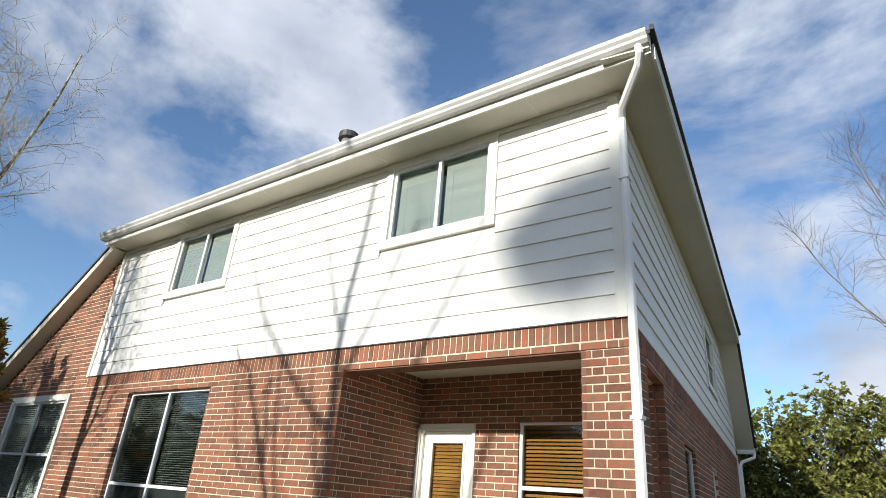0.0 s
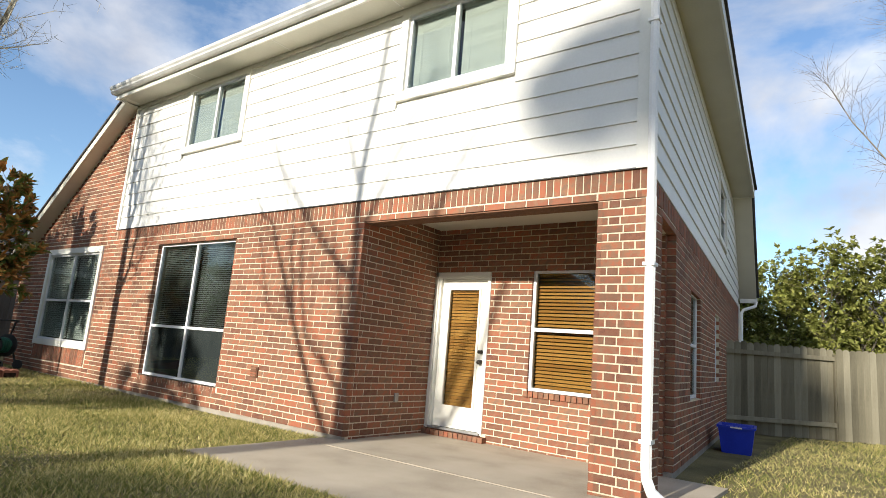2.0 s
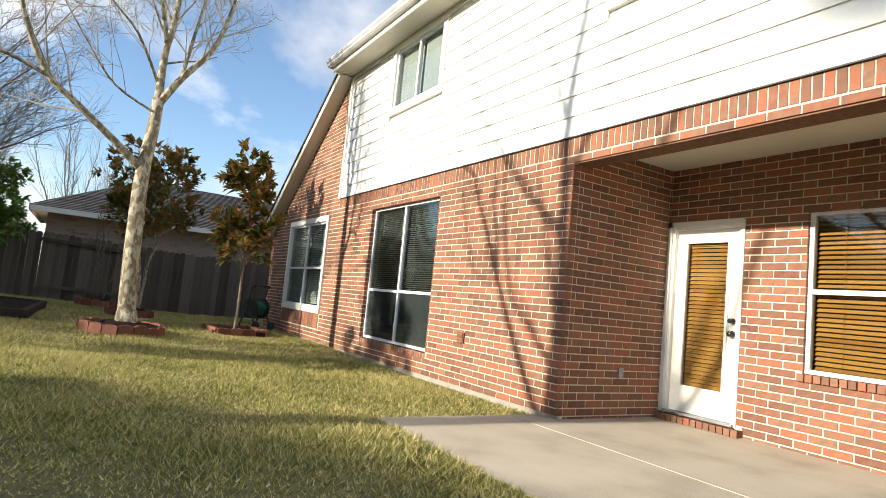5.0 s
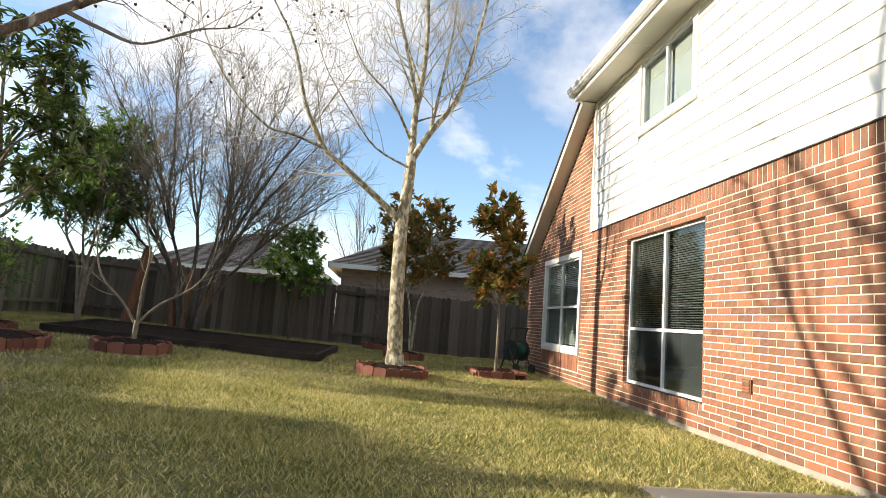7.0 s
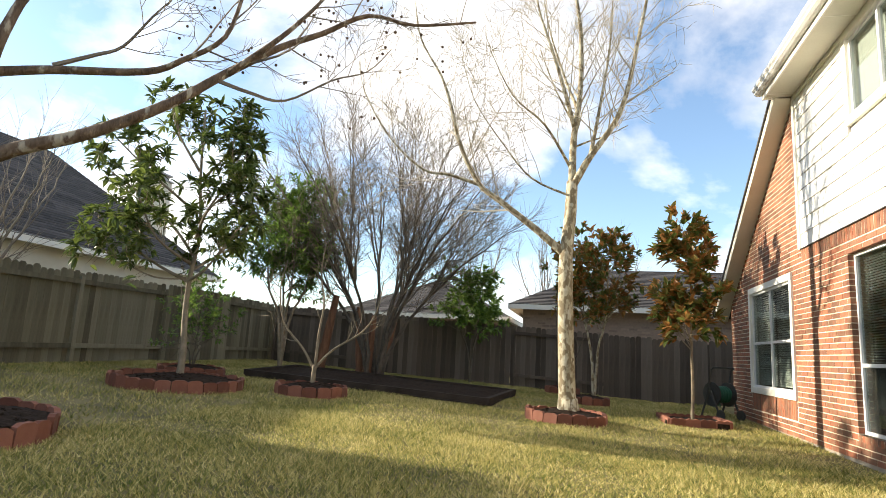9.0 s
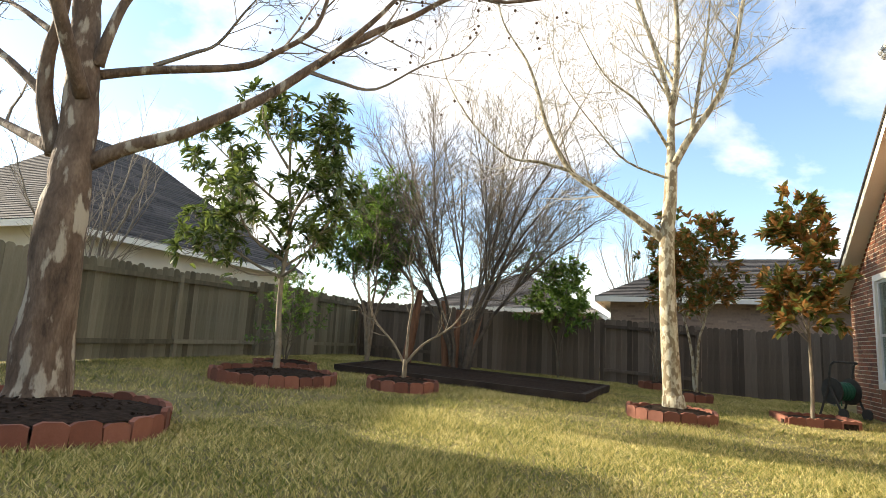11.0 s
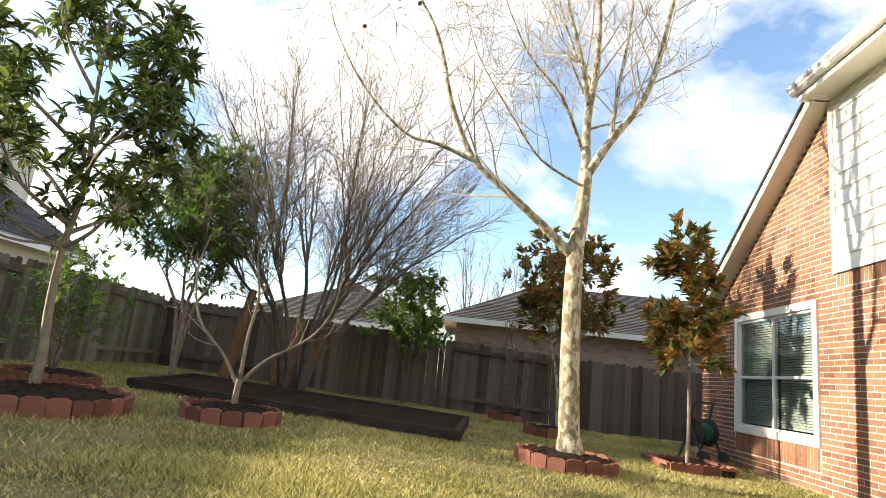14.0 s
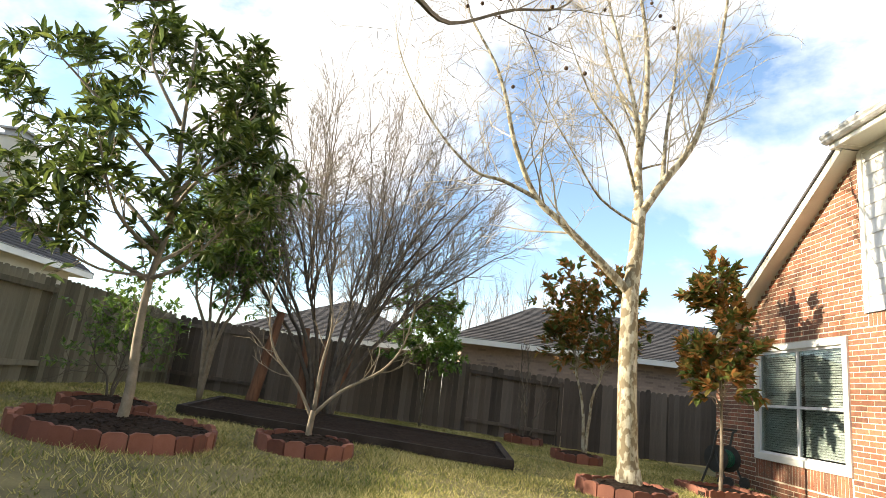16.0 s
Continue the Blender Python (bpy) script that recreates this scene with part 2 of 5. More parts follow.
# ---- geometry helpers ----
class Geo:
    """Collects vertices and faces of one mesh."""

    def __init__(self):
        self.v, self.f = [], []

    def add(self, verts, faces):
        k = len(self.v)
        self.v += [tuple(p) for p in verts]
        self.f += [tuple(i + k for i in q) for q in faces]
        return self

    def box(self, x0, x1, y0, y1, z0, z1, m=None):
        p = [Vector((x, y, z)) for z in (z0, z1) for y in (y0, y1) for x in (x0, x1)]
        if m:
            p = [m @ q for q in p]
        return self.add(p, [(0, 2, 3, 1), (4, 5, 7, 6), (0, 1, 5, 4), (2, 6, 7, 3), (0, 4, 6, 2), (1, 3, 7, 5)])

    def prism(self, poly, lo, hi, axis="y"):
        """A polygon extruded along one axis; poly holds the two other coordinates in order."""
        def at(a, b, c):
            return (a, c, b) if axis == "y" else (a, b, c) if axis == "z" else (c, a, b)
        n = len(poly)
        return self.add([at(a, b, lo) for a, b in poly] + [at(a, b, hi) for a, b in poly],
                        [tuple(range(n))[::-1], tuple(range(n, 2 * n))] + [(i, (i + 1) % n, n + (i + 1) % n, n + i) for i in range(n)])

    def tube(self, pts, radii, sides=6, cap=True):
        pts = [Vector(p) for p in pts]
        k, ref = len(self.v), None
        for i, p in enumerate(pts):
            d = (pts[min(i + 1, len(pts) - 1)] - pts[max(i - 1, 0)]).normalized()
            if ref is None:
                ref = d.orthogonal().normalized()
            ref = (ref - d * ref.dot(d)).normalized()
            w = d.cross(ref)
            r = radii[i] if hasattr(radii, "__len__") else radii
            for s in range(sides):
                a = 2 * math.pi * s / sides
                self.v.append(tuple(p + (ref * math.cos(a) + w * math.sin(a)) * r))
        for i in range(len(pts) - 1):
            for s in range(sides):
                a, b = k + i * sides + s, k + i * sides + (s + 1) % sides
                self.f.append((a, b, b + sides, a + sides))
        if cap:
            self.f.append(tuple(range(k, k + sides))[::-1])
            self.f.append(tuple(range(len(self.v) - sides, len(self.v))))
        return self

    def mesh(self, name, smooth=False):
        me = bpy.data.meshes.new(name)
        me.from_pydata(self.v, [], self.f)
        if smooth:
            me.polygons.foreach_set("use_smooth", [True] * len(me.polygons))
        me.update()
        return me


def part(name, g, mat, parent=None, label="", smooth=False, m=None):
    me = g if isinstance(g, bpy.types.Mesh) else g.mesh(name, smooth)
    if not me.materials:
        me.materials.append(mat)
    ob = new(name, me)
    ob.parent = parent
    if m is not None:
        ob.matrix_local = m
    return tagged(ob, label)


def thing(name, label, category, m=None, group="", kind=""):
    ob = new(name)
    ob.empty_display_size = 0.2
    if m is not None:
        ob.matrix_world = m
    return tagged(ob, label, category, group, kind)


def ground_z(x, y):
    z = -0.02 + 0.044 * min(max(0.0, 4.6 - y), 11.5) + 0.009 * min(max(0.0, -8.0 - x), 7.0)
    return z + 0.015 * noise.noise((x * 0.35, y * 0.35, 0)) * min(1.0, max(0.0, 3.9 - y))


# ---- walls of brick ----
COURSE, STRETCH = 0.0785, 0.252
rb = random.Random(3)


def wall_grid(u0, u1, z0, z1, holes, y0, y1, top=None):
    """A wall with openings cut right through; top: highest z as a function of u."""
    us = sorted({u0, u1, *[min(max(h[i], u0), u1) for h in holes for i in (0, 1)]})
    zs = sorted({z0, z1, *[min(max(h[i], z0), z1) for h in holes for i in (2, 3)]})
    full = {}
    for i in range(len(us) - 1):
        for j in range(len(zs) - 1):
            cu, cz = (us[i] + us[i + 1]) / 2, (zs[j] + zs[j + 1]) / 2
            full[i, j] = not any(h[0] < cu < h[1] and h[2] < cz < h[3] for h in holes)
    g = Geo()
    for (i, j), ok in full.items():
        if not ok:
            continue
        a, b, c, d = us[i], us[i + 1], zs[j], zs[j + 1]
        g.add([(a, y0, c), (b, y0, c), (b, y0, d), (a, y0, d)], [(0, 1, 2, 3)])
        g.add([(a, y1, c), (b, y1, c), (b, y1, d), (a, y1, d)], [(3, 2, 1, 0)])
        for di, dj, q in ((-1, 0, [(a, y0, c), (a, y0, d), (a, y1, d), (a, y1, c)]), (1, 0, [(b, y0, c), (b, y1, c), (b, y1, d), (b, y0, d)]),
                          (0, -1, [(a, y0, c), (a, y1, c), (b, y1, c), (b, y0, c)]), (0, 1, [(a, y0, d), (b, y0, d), (b, y1, d), (a, y1, d)])):
            if not full.get((i + di, j + dj), False):
                g.add(q, [(0, 1, 2, 3)])
    return g


def brick_box(g, a, b, c, d, depth=0.095):
    """One brick of a wall, its face a little uneven and its arrises slightly rounded."""
    y, e = rb.uniform(-0.002, 0.002), 0.003
    j = [rb.uniform(-0.0015, 0.0015) for _ in range(4)]
    g.add([(a + e, y, c + e + j[0]), (b - e, y, c + e + j[1]), (b - e, y, d - e + j[2]), (a + e, y, d - e + j[3]),
           (a, y + e, c), (b, y + e, c), (b, y + e, d), (a, y + e, d), (a, depth, c), (b, depth, c), (b, depth, d), (a, depth, d)],
          [(0, 1, 2, 3), (0, 4, 5, 1), (1, 5, 6, 2), (2, 6, 7, 3), (3, 7, 4, 0), (4, 8, 9, 5), (5, 9, 10, 6), (6, 10, 11, 7), (7, 11, 8, 4)])


def courses(u0, u1, z0, count, holes, phase=0.0, top=None):
    """Yields bricks (a, b, c, d) of a running bond that leaves the openings free."""
    for k in range(count):
        c = z0 + k * COURSE
        d = c + COURSE - 0.0125
        lo, hi = u0, u1
        if top:
            lo = max(u0, top((c + d) / 2))
        spans = [(lo, hi)]
        for h in holes:
            if h[2] < (c + d) / 2 < h[3]:
                spans = [s for a, b in spans for s in ((a, min(b, h[0])), (max(a, h[1]), b)) if s[1] - s[0] > 0.02]
        start = u0 - STRETCH + phase + (STRETCH / 2 if k % 2 else 0.0)
        for a, b in spans:
            n0 = int((a - start) // STRETCH)
            for n in range(n0, int((b - start) // STRETCH) + 1):
                p, q = max(a, start + n * STRETCH), min(b, start + (n + 1) * STRETCH)
                q2 = q - 0.0125 if q < b else q
                if q2 - p > 0.025:
                    yield p, q2, c, d


BRICK_MESHES = []
for _i in range(4):
    _g = Geo()
    brick_box(_g, 0, STRETCH - 0.0125, 0, COURSE - 0.0125)
    BRICK_MESHES.append(_g.mesh("brick"))
    BRICK_MESHES[-1].materials.append(M_brick)
PIECES = []


def brick_face(parent, u0, u1, z0, count, holes=(), phase=0.0, top=None, picked=None, m=None):
    """Lays the bricks of one face; whole ones in the stretch 'picked' are laid later, each on its own."""
    g = Geo()
    for a, b, c, d in courses(u0, u1, z0, count, holes, phase, top):
        if picked and picked[0] < a and b < picked[1] and picked[2] < c < picked[3] and b - a > STRETCH - 0.014:
            PIECES.append((parent, Matrix.Translation((a, 0, c))))
        else:
            brick_box(g, a, b, c, d)
    ob = part("brick_field", g, M_brick_i, parent, "laid red and brown bricks")
    if m is not None:
        ob.matrix_local = m
    return tagged(ob, kind="stuff")

# ---- the house ----
YF, YB, XC, XL, XG = 6.0, 7.58, -2.0, -12.05, -16.55
Z_SID, Z_SOF, Z_PORCH, X_PORCH, X_PIL = 2.92, 5.42, 2.635, -5.49, -2.46
FRONT, PORCH = Matrix.Translation((0, YF, 0)), Matrix.Translation((0, YB, 0))
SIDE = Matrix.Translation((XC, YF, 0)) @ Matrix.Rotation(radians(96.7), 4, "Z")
W1, W0 = (-10.42, -8.16, 0.355, 2.57), (-15.02, -12.48, 0.61, 2.62)
UW1, UW2 = (-5.17, -3.45, 4.16, 5.42), (-10.16, -8.38, 4.16, 5.42)
DOOR, PW = (-5.485, -4.57, 0.10, 2.235), (-3.95, -2.50, 0.735, 2.26)


def rake_z(x):
    """Underside of the sloping verge over the low wing."""
    return 5.55 - 0.667 * (-11.8 - x)


def grown(h, e=0.008):
    return (h[0] - e, h[1] + e, h[2] - e, h[3] + e)


wall_back = thing("wall_back", "red brick rear wall with white lap siding above", "wall", FRONT, kind="structure")
part("mortar_wall", wall_grid(XG + 0.01, X_PORCH - 0.02, 0.05, Z_SID, [grown(W1), grown(W0)], 0.005, 0.22), M_mortar, wall_back)
part("mortar_gable", Geo().prism([(XG + 0.01, Z_SID), (XL, Z_SID), (XL, rake_z(XL)), (XG + 0.01, max(Z_SID, rake_z(XG)))], 0.005, 0.22), M_mortar, wall_back)
part("upper_wall", wall_grid(XL, XC - 0.05, Z_SID, Z_SOF + 0.1, [UW1, UW2], 0.03, 0.22), M_siding, wall_back)
part("lintel_core", Geo().box(X_PORCH - 0.02, XC - 0.01, 0.005, 0.24, Z_PORCH + 0.01, Z_SID), M_mortar, wall_back)
part("lintel_steel", Geo().box(X_PORCH, X_PIL, 0.01, 0.25, Z_PORCH - 0.012, Z_PORCH), M_bark_red, wall_back, "rusty steel lintel")
part("foundation", Geo().box(XG + 0.02, X_PORCH - 0.01, 0.012, 0.3, -0.4, 0.048), M_found, wall_back)
brick_face(wall_back, XG, X_PORCH, 0.051, 34, [W1, W0, (W0[0], W0[1], 0.29, 0.61), (W1[0] - 0.02, W1[1] + 0.02, 0.255, 0.355)], 0.0, None, (-8.05, -5.55, 0.1, 2.65))
brick_face(wall_back, X_PORCH, X_PIL, 2.641, 1)
soldier = Geo()
x = XL + 0.02
while x < XC - 0.06:
    brick_box(soldier, x, x + 0.068, 2.7245, Z_SID - 0.004)
    x += 0.0785
part("soldier_course", soldier, M_brick_i, wall_back, "upright brick course under the siding")["kind"] = "stuff"
for name, w, z0, z1 in (("window_sill_bricks", W1, 0.262, 0.347), ("apron_bricks", W0, 0.30, 0.60)):
    g, x = Geo(), w[0]
    while x < w[1] - 0.05:
        brick_box(g, x, x + 0.068, z0, z1)
        x += 0.0785
    part(name, g, M_brick_i, wall_back)["kind"] = "stuff"
brick_face(wall_back, XG, XL - 0.004, 2.7275 + 0.0, 36, [], 0.0, lambda z: max(XG, -11.8 - (5.55 - z) / 0.667))


def siding(parent, u0, u1, z0, z1, holes, pitch=0.2275, top=None):
    """Lap siding: one wedge board a course, broken at the windows."""
    z = z0
    while z < z1 - 0.02:
        hi = min(z + pitch + 0.02, z1)
        end = min(u1, top(z + 0.1)) if top else u1
        spans = [(u0, end)]
        for h in holes:
            if h[2] < z + 0.11 < h[3]:
                spans = [s for a, b in spans for s in ((a, min(b, h[0])), (max(a, h[1]), b)) if s[1] - s[0] > 0.02]
        for a, b in spans:
            part("siding_board", Geo().prism([(-0.009, z), (0.012, z), (0.03, hi), (0.010, hi)], a, b, "x"), M_siding, parent)
        z += pitch


siding(wall_back, XL + 0.06, XC - 0.10, Z_SID, Z_SOF, [UW1, UW2])
part("corner_board", Geo().box(XC - 0.10, XC + 0.012, -0.03, 0.08, Z_SID - 0.01, Z_SOF), M_trim, wall_back)
part("corner_board", Geo().box(XL - 0.03, XL + 0.06, -0.028, 0.08, Z_SID - 0.01, Z_SOF), M_trim, wall_back)
part("flashing", Geo().box(XL - 0.02, XC + 0.015, -0.022, 0.02, Z_SID - 0.012, Z_SID), M_plastic, wall_back, "thin dark flashing strip")
part("frieze_board", Geo().box(XL, XC, -0.024, 0.02, Z_SOF - 0.07, Z_SOF), M_trim, wall_back)

# porch recess
wall_porch = thing("wall_porch", "shaded red brick porch wall behind the patio", "wall", PORCH, kind="structure")
XR = XC - 0.29
part("mortar_wall", wall_grid(X_PORCH - 0.1, XR - 0.014, -0.05, 2.9, [grown(DOOR, 0.0), grown(PW)], 0.005, 0.2), M_mortar, wall_porch)
brick_face(wall_porch, X_PORCH, XR, -0.0275, 37, [DOOR, PW, (PW[0] - 0.05, PW[1] + 0.05, 0.655, 0.74), (DOOR[0], DOOR[1] + 0.03, -0.1, 0.11)], 0.1, None, (-9, 9, -1, 9))
g, x = Geo(), PW[0] - 0.04
while x < PW[1]:
    brick_box(g, x, x + 0.062, 0.662, 0.732)
    x += 0.0725
part("window_sill_bricks", g, M_brick_i, wall_porch, m=Matrix.Translation((0, -0.03, 0)))["kind"] = "stuff"
g, x = Geo(), DOOR[0] + 0.005
while x < DOOR[1] + 0.01:
    g.box(x, x + 0.066, -0.10, 0.0, 0.02, 0.088)
    x += 0.0765
part("door_step_bricks", g, M_brick_i, wall_porch)["kind"] = "stuff"
wall_side_porch = thing("wall_porch_side", "shaded red brick side of the porch recess", "wall", Matrix.Translation((X_PORCH, YF, 0)) @ Matrix.Rotation(radians(90), 4, "Z"), kind="structure")
part("mortar_wall", Geo().box(0.05, YB - YF, 0.005, 0.2, -0.05, 2.9), M_mortar, wall_side_porch)
brick_face(wall_side_porch, 0.106, YB - YF, -0.0275, 37, [], 0.06, None, (-9, 9, -1, 9))
part("power_socket", Geo().box(0.86, 0.93, -0.02, 0.02, 0.44, 0.55), M_galv, wall_side_porch, "grey weatherproof outlet cover")
ceiling_porch = part("ceiling_porch", Geo().box(X_PORCH - 0.02, XC - 0.22, YF + 0.20, YB + 0.1, 2.86, 2.92), M_soffit)
tagged(ceiling_porch, "beige painted porch ceiling", "ceiling", kind="structure")

# brick pillar at the corner
pillar = thing("brick_pillar", "red brick corner pillar carrying the porch lintel", "pillar", kind="structure")
P0, P1, Q0, Q1 = X_PIL, XC, YF, YF + 0.46
part("mortar_core", Geo().box(P0 + 0.005, P1 - 0.005, Q0 + 0.005, Q1 - 0.005, -0.05, Z_PORCH), M_mortar, pillar)
for face in range(4):
    m = Matrix.Translation(((P0 + P1) / 2, (Q0 + Q1) / 2, 0)) @ Matrix.Rotation(radians(90 * face), 4, "Z") @ Matrix.Translation((-0.23, -0.23, 0))
    for k in range(37 if face in (0, 1) else 34):
        c, x = -0.0275 + k * COURSE, 0.0
        for w in ((0.0985, 0.0985, 0.242) if (k + face) % 2 else (0.242, 0.0985, 0.0985)):
            if c < 2.70:
                g = Geo()
                brick_box(g, x, x + w, c, c + COURSE - 0.0125, 0.05)
                part("brick", g, M_brick, pillar, m=m)
            x += w + 0.0125

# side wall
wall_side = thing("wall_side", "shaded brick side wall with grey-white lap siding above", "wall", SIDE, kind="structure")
SW, SW2, USW = (2.95, 3.95, 0.78, 2.20), (6.0, 6.75, 0.98, 2.15), (6.7, 8.3, 3.65, 4.95)
SU0 = YB - YF + 0.1
part("mortar_wall", wall_grid(SU0 - 0.004, 12.2, 0.06, Z_SID, [grown(SW), grown(SW2)], 0.005, 0.22), M_mortar, wall_side)
part("upper_wall", wall_grid(0.03, 12.2, Z_SID, Z_SOF + 0.1, [USW], 0.03, 0.22), M_siding, wall_side)
part("side_lintel", Geo().box(0.46, SU0, 0.005, 0.24, Z_PORCH + 0.01, Z_SID), M_mortar, wall_side)
part("foundation", Geo().box(SU0 - 0.05, 12.2, 0.012, 0.3, -0.4, 0.055), M_found, wall_side)
brick_face(wall_side, SU0, 12.2, 0.06, 34, [SW, SW2], 0.05)
brick_face(wall_side, 0.47, SU0, 2.641, 1)
g = Geo()
for k in range(33):
    for a, b in ((0.0, 0.215),) if k % 2 else ((0.0, 0.10), (0.112, 0.215)):
        g.box(SU0 - 0.016, SU0 - 0.006, a, b, 0.06 + k * COURSE, 0.06 + (k + 1) * COURSE - 0.0115)
part("wall_end_bricks", g, M_brick_i, wall_side)["kind"] = "stuff"
g, x = Geo(), 0.03
while x < 12.1:
    brick_box(g, x, x + 0.068, 2.7245, Z_SID - 0.004)
    x += 0.0785
part("soldier_course", g, M_brick_i, wall_side)["kind"] = "stuff"
siding(wall_side, 0.09, 12.15, Z_SID, Z_SOF, [USW], top=lambda z: 10.3 + (Z_SOF - z) / 0.95)
part("corner_board", Geo().box(-0.012, 0.09, -0.03, 0.03, Z_SID - 0.01, Z_SOF), M_trim, wall_side)
part("corner_board", Geo().box(12.1, 12.22, -0.03, 0.06, 0.1, 3.0), M_trim, wall_side)

# plain walls that close the house, its floor and its inner wall; dark colour stands for unlit rooms
closing = thing("wall_closing", "plain walls closing the house", "wall", kind="structure")
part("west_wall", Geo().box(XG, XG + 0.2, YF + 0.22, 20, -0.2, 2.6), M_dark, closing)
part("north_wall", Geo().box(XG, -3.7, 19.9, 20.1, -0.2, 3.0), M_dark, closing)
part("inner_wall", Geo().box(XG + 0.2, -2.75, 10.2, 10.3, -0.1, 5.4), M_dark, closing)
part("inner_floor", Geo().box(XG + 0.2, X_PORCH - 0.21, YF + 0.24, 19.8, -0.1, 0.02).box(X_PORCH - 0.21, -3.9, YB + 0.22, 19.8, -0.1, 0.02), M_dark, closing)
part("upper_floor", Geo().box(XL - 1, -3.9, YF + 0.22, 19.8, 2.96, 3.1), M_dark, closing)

# eaves, gutter, roof
eaves = thing("eaves", "beige boxed eaves with white gutter board", "eaves", kind="structure")
GY = 5.53
part("soffit", Geo().box(XL + 0.02, XC + 0.46, GY + 0.04, YF + 0.02, Z_SOF, Z_SOF + 0.02), M_soffit, eaves)
for k in range(5):
    x = XC - 0.9 - k * 2.25
    part("soffit_joint", Geo().box(x, x + 0.012, GY + 0.06, YF - 0.03, Z_SOF - 0.004, Z_SOF), M_trim, eaves)
part("fascia", Geo().box(XL - 0.02, XC + 0.50, GY + 0.02, GY + 0.045, Z_SOF - 0.03, Z_SOF + 0.2), M_trim, eaves)
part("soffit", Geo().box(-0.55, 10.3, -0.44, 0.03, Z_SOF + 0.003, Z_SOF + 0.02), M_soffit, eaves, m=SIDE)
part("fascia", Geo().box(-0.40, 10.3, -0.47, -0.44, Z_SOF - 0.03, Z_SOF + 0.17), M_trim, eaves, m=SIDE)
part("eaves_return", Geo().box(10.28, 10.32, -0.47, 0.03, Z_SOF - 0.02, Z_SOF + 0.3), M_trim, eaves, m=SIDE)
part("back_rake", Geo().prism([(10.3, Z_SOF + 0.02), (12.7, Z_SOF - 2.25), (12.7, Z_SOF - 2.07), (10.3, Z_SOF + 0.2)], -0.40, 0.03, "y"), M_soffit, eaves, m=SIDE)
part("eaves_end", Geo().box(XL - 0.03, XL + 0.02, GY + 0.03, YF + 0.02, Z_SOF - 0.02, Z_SOF + 0.2), M_trim, eaves)
gutter = thing("gutter", "white metal rain gutter along the eaves", "gutter")
prof = [(a, b - 0.03) for a, b in [(GY + 0.018, 5.50), (GY - 0.05, 5.50), (GY - 0.085, 5.53), (GY - 0.09, 5.56), (GY - 0.115, 5.59), (GY - 0.12, 5.63), (GY - 0.105, 5.63), (GY - 0.10, 5.60), (GY - 0.07, 5.565), (GY - 0.045, 5.52), (GY + 0.0, 5.52), (GY + 0.0, 5.63), (GY + 0.018, 5.63)]]
part("trough", Geo().prism(prof, XL - 0.05, XC + 0.50, "x"), M_gutter, gutter)
for x in (XL - 0.05, XC + 0.495):
    part("end_cap", Geo().prism([prof[i] for i in (0, 1, 2, 3, 4, 5, 12)], x, x + 0.006, "x"), M_white, gutter)
downspout = thing("downspout", "white downspout bending out at the pillar foot", "downspout")
dx, dy = XC + 0.055, YF - 0.055
part("pipe", Geo().tube([(XC + 0.40, GY - 0.03, 5.50), (XC + 0.40, GY - 0.02, 5.40), (XC + 0.36, GY + 0.05, 5.32), (dx + 0.03, dy - 0.08, 5.10), (dx, dy, 5.02), (dx, dy, 2.6)], 0.042, 8), M_white, downspout, smooth=False)
part("pipe", Geo().tube([(dx, dy, 2.62), (dx, dy, 0.34), (dx + 0.01, dy - 0.01, 0.24), (dx + 0.06, dy - 0.04, 0.15), (dx + 0.22, dy - 0.12, 0.07)], 0.046, 8), M_white, downspout)
for z in (2.0, 0.52, 4.3):
    part("strap", Geo().box(dx - 0.05, dx + 0.05, dy - 0.05, dy + 0.06, z, z + 0.03), M_white, downspout)
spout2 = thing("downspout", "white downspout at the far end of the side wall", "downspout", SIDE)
part("pipe", Geo().tube([(12.6, -0.40, 3.12), (12.55, -0.38, 3.0), (12.3, -0.1, 2.86), (12.24, -0.06, 2.76), (12.24, -0.06, 0.1)], 0.04, 8), M_white, spout2)
part("gutter_end", Geo().box(12.66, 12.78, -0.42, 0.0, 3.1, 3.24), M_white, spout2)

roof = thing("roof", "dark grey shingle hip roof of the house", "roof", kind="structure")
g = Geo()
e = [Vector(p) for p in ((XL - 0.03, GY - 0.03, 5.64), (XC + 0.52, GY - 0.03, 5.64), (-2.68, 16.3, 5.64), (XL - 0.03, 17.0, 5.64))]
r = [Vector((-7.4, 10.9, 8.8)), Vector((-6.4, 11.4, 8.8))]
for q in ((e[0], e[1], r[1], r[0]), (e[1], e[2], r[1]), (e[2], e[3], r[0], r[1]), (e[3], e[0], r[0])):
    g.add([*q, *[p - Vector((0, 0, 0.05)) for p in q]], [tuple(range(len(q))), tuple(range(len(q), 2 * len(q)))[::-1]] + [(i, i + len(q), (i + 1) % len(q) + len(q), (i + 1) % len(q)) for i in range(len(q))])
part("main_roof", g, M_shingle, roof)
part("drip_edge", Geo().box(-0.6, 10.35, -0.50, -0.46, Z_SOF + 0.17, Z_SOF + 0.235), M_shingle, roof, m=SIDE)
RY = 5.72
part("wing_roof", Geo().prism([(XL + 0.4, rake_z(XL + 0.4) + 0.155), (-17.1, rake_z(-17.1) + 0.155), (-17.1, rake_z(-17.1) + 0.20), (XL + 0.4, rake_z(XL + 0.4) + 0.20)], RY - 0.03, 17.0, "y"), M_shingle, roof)
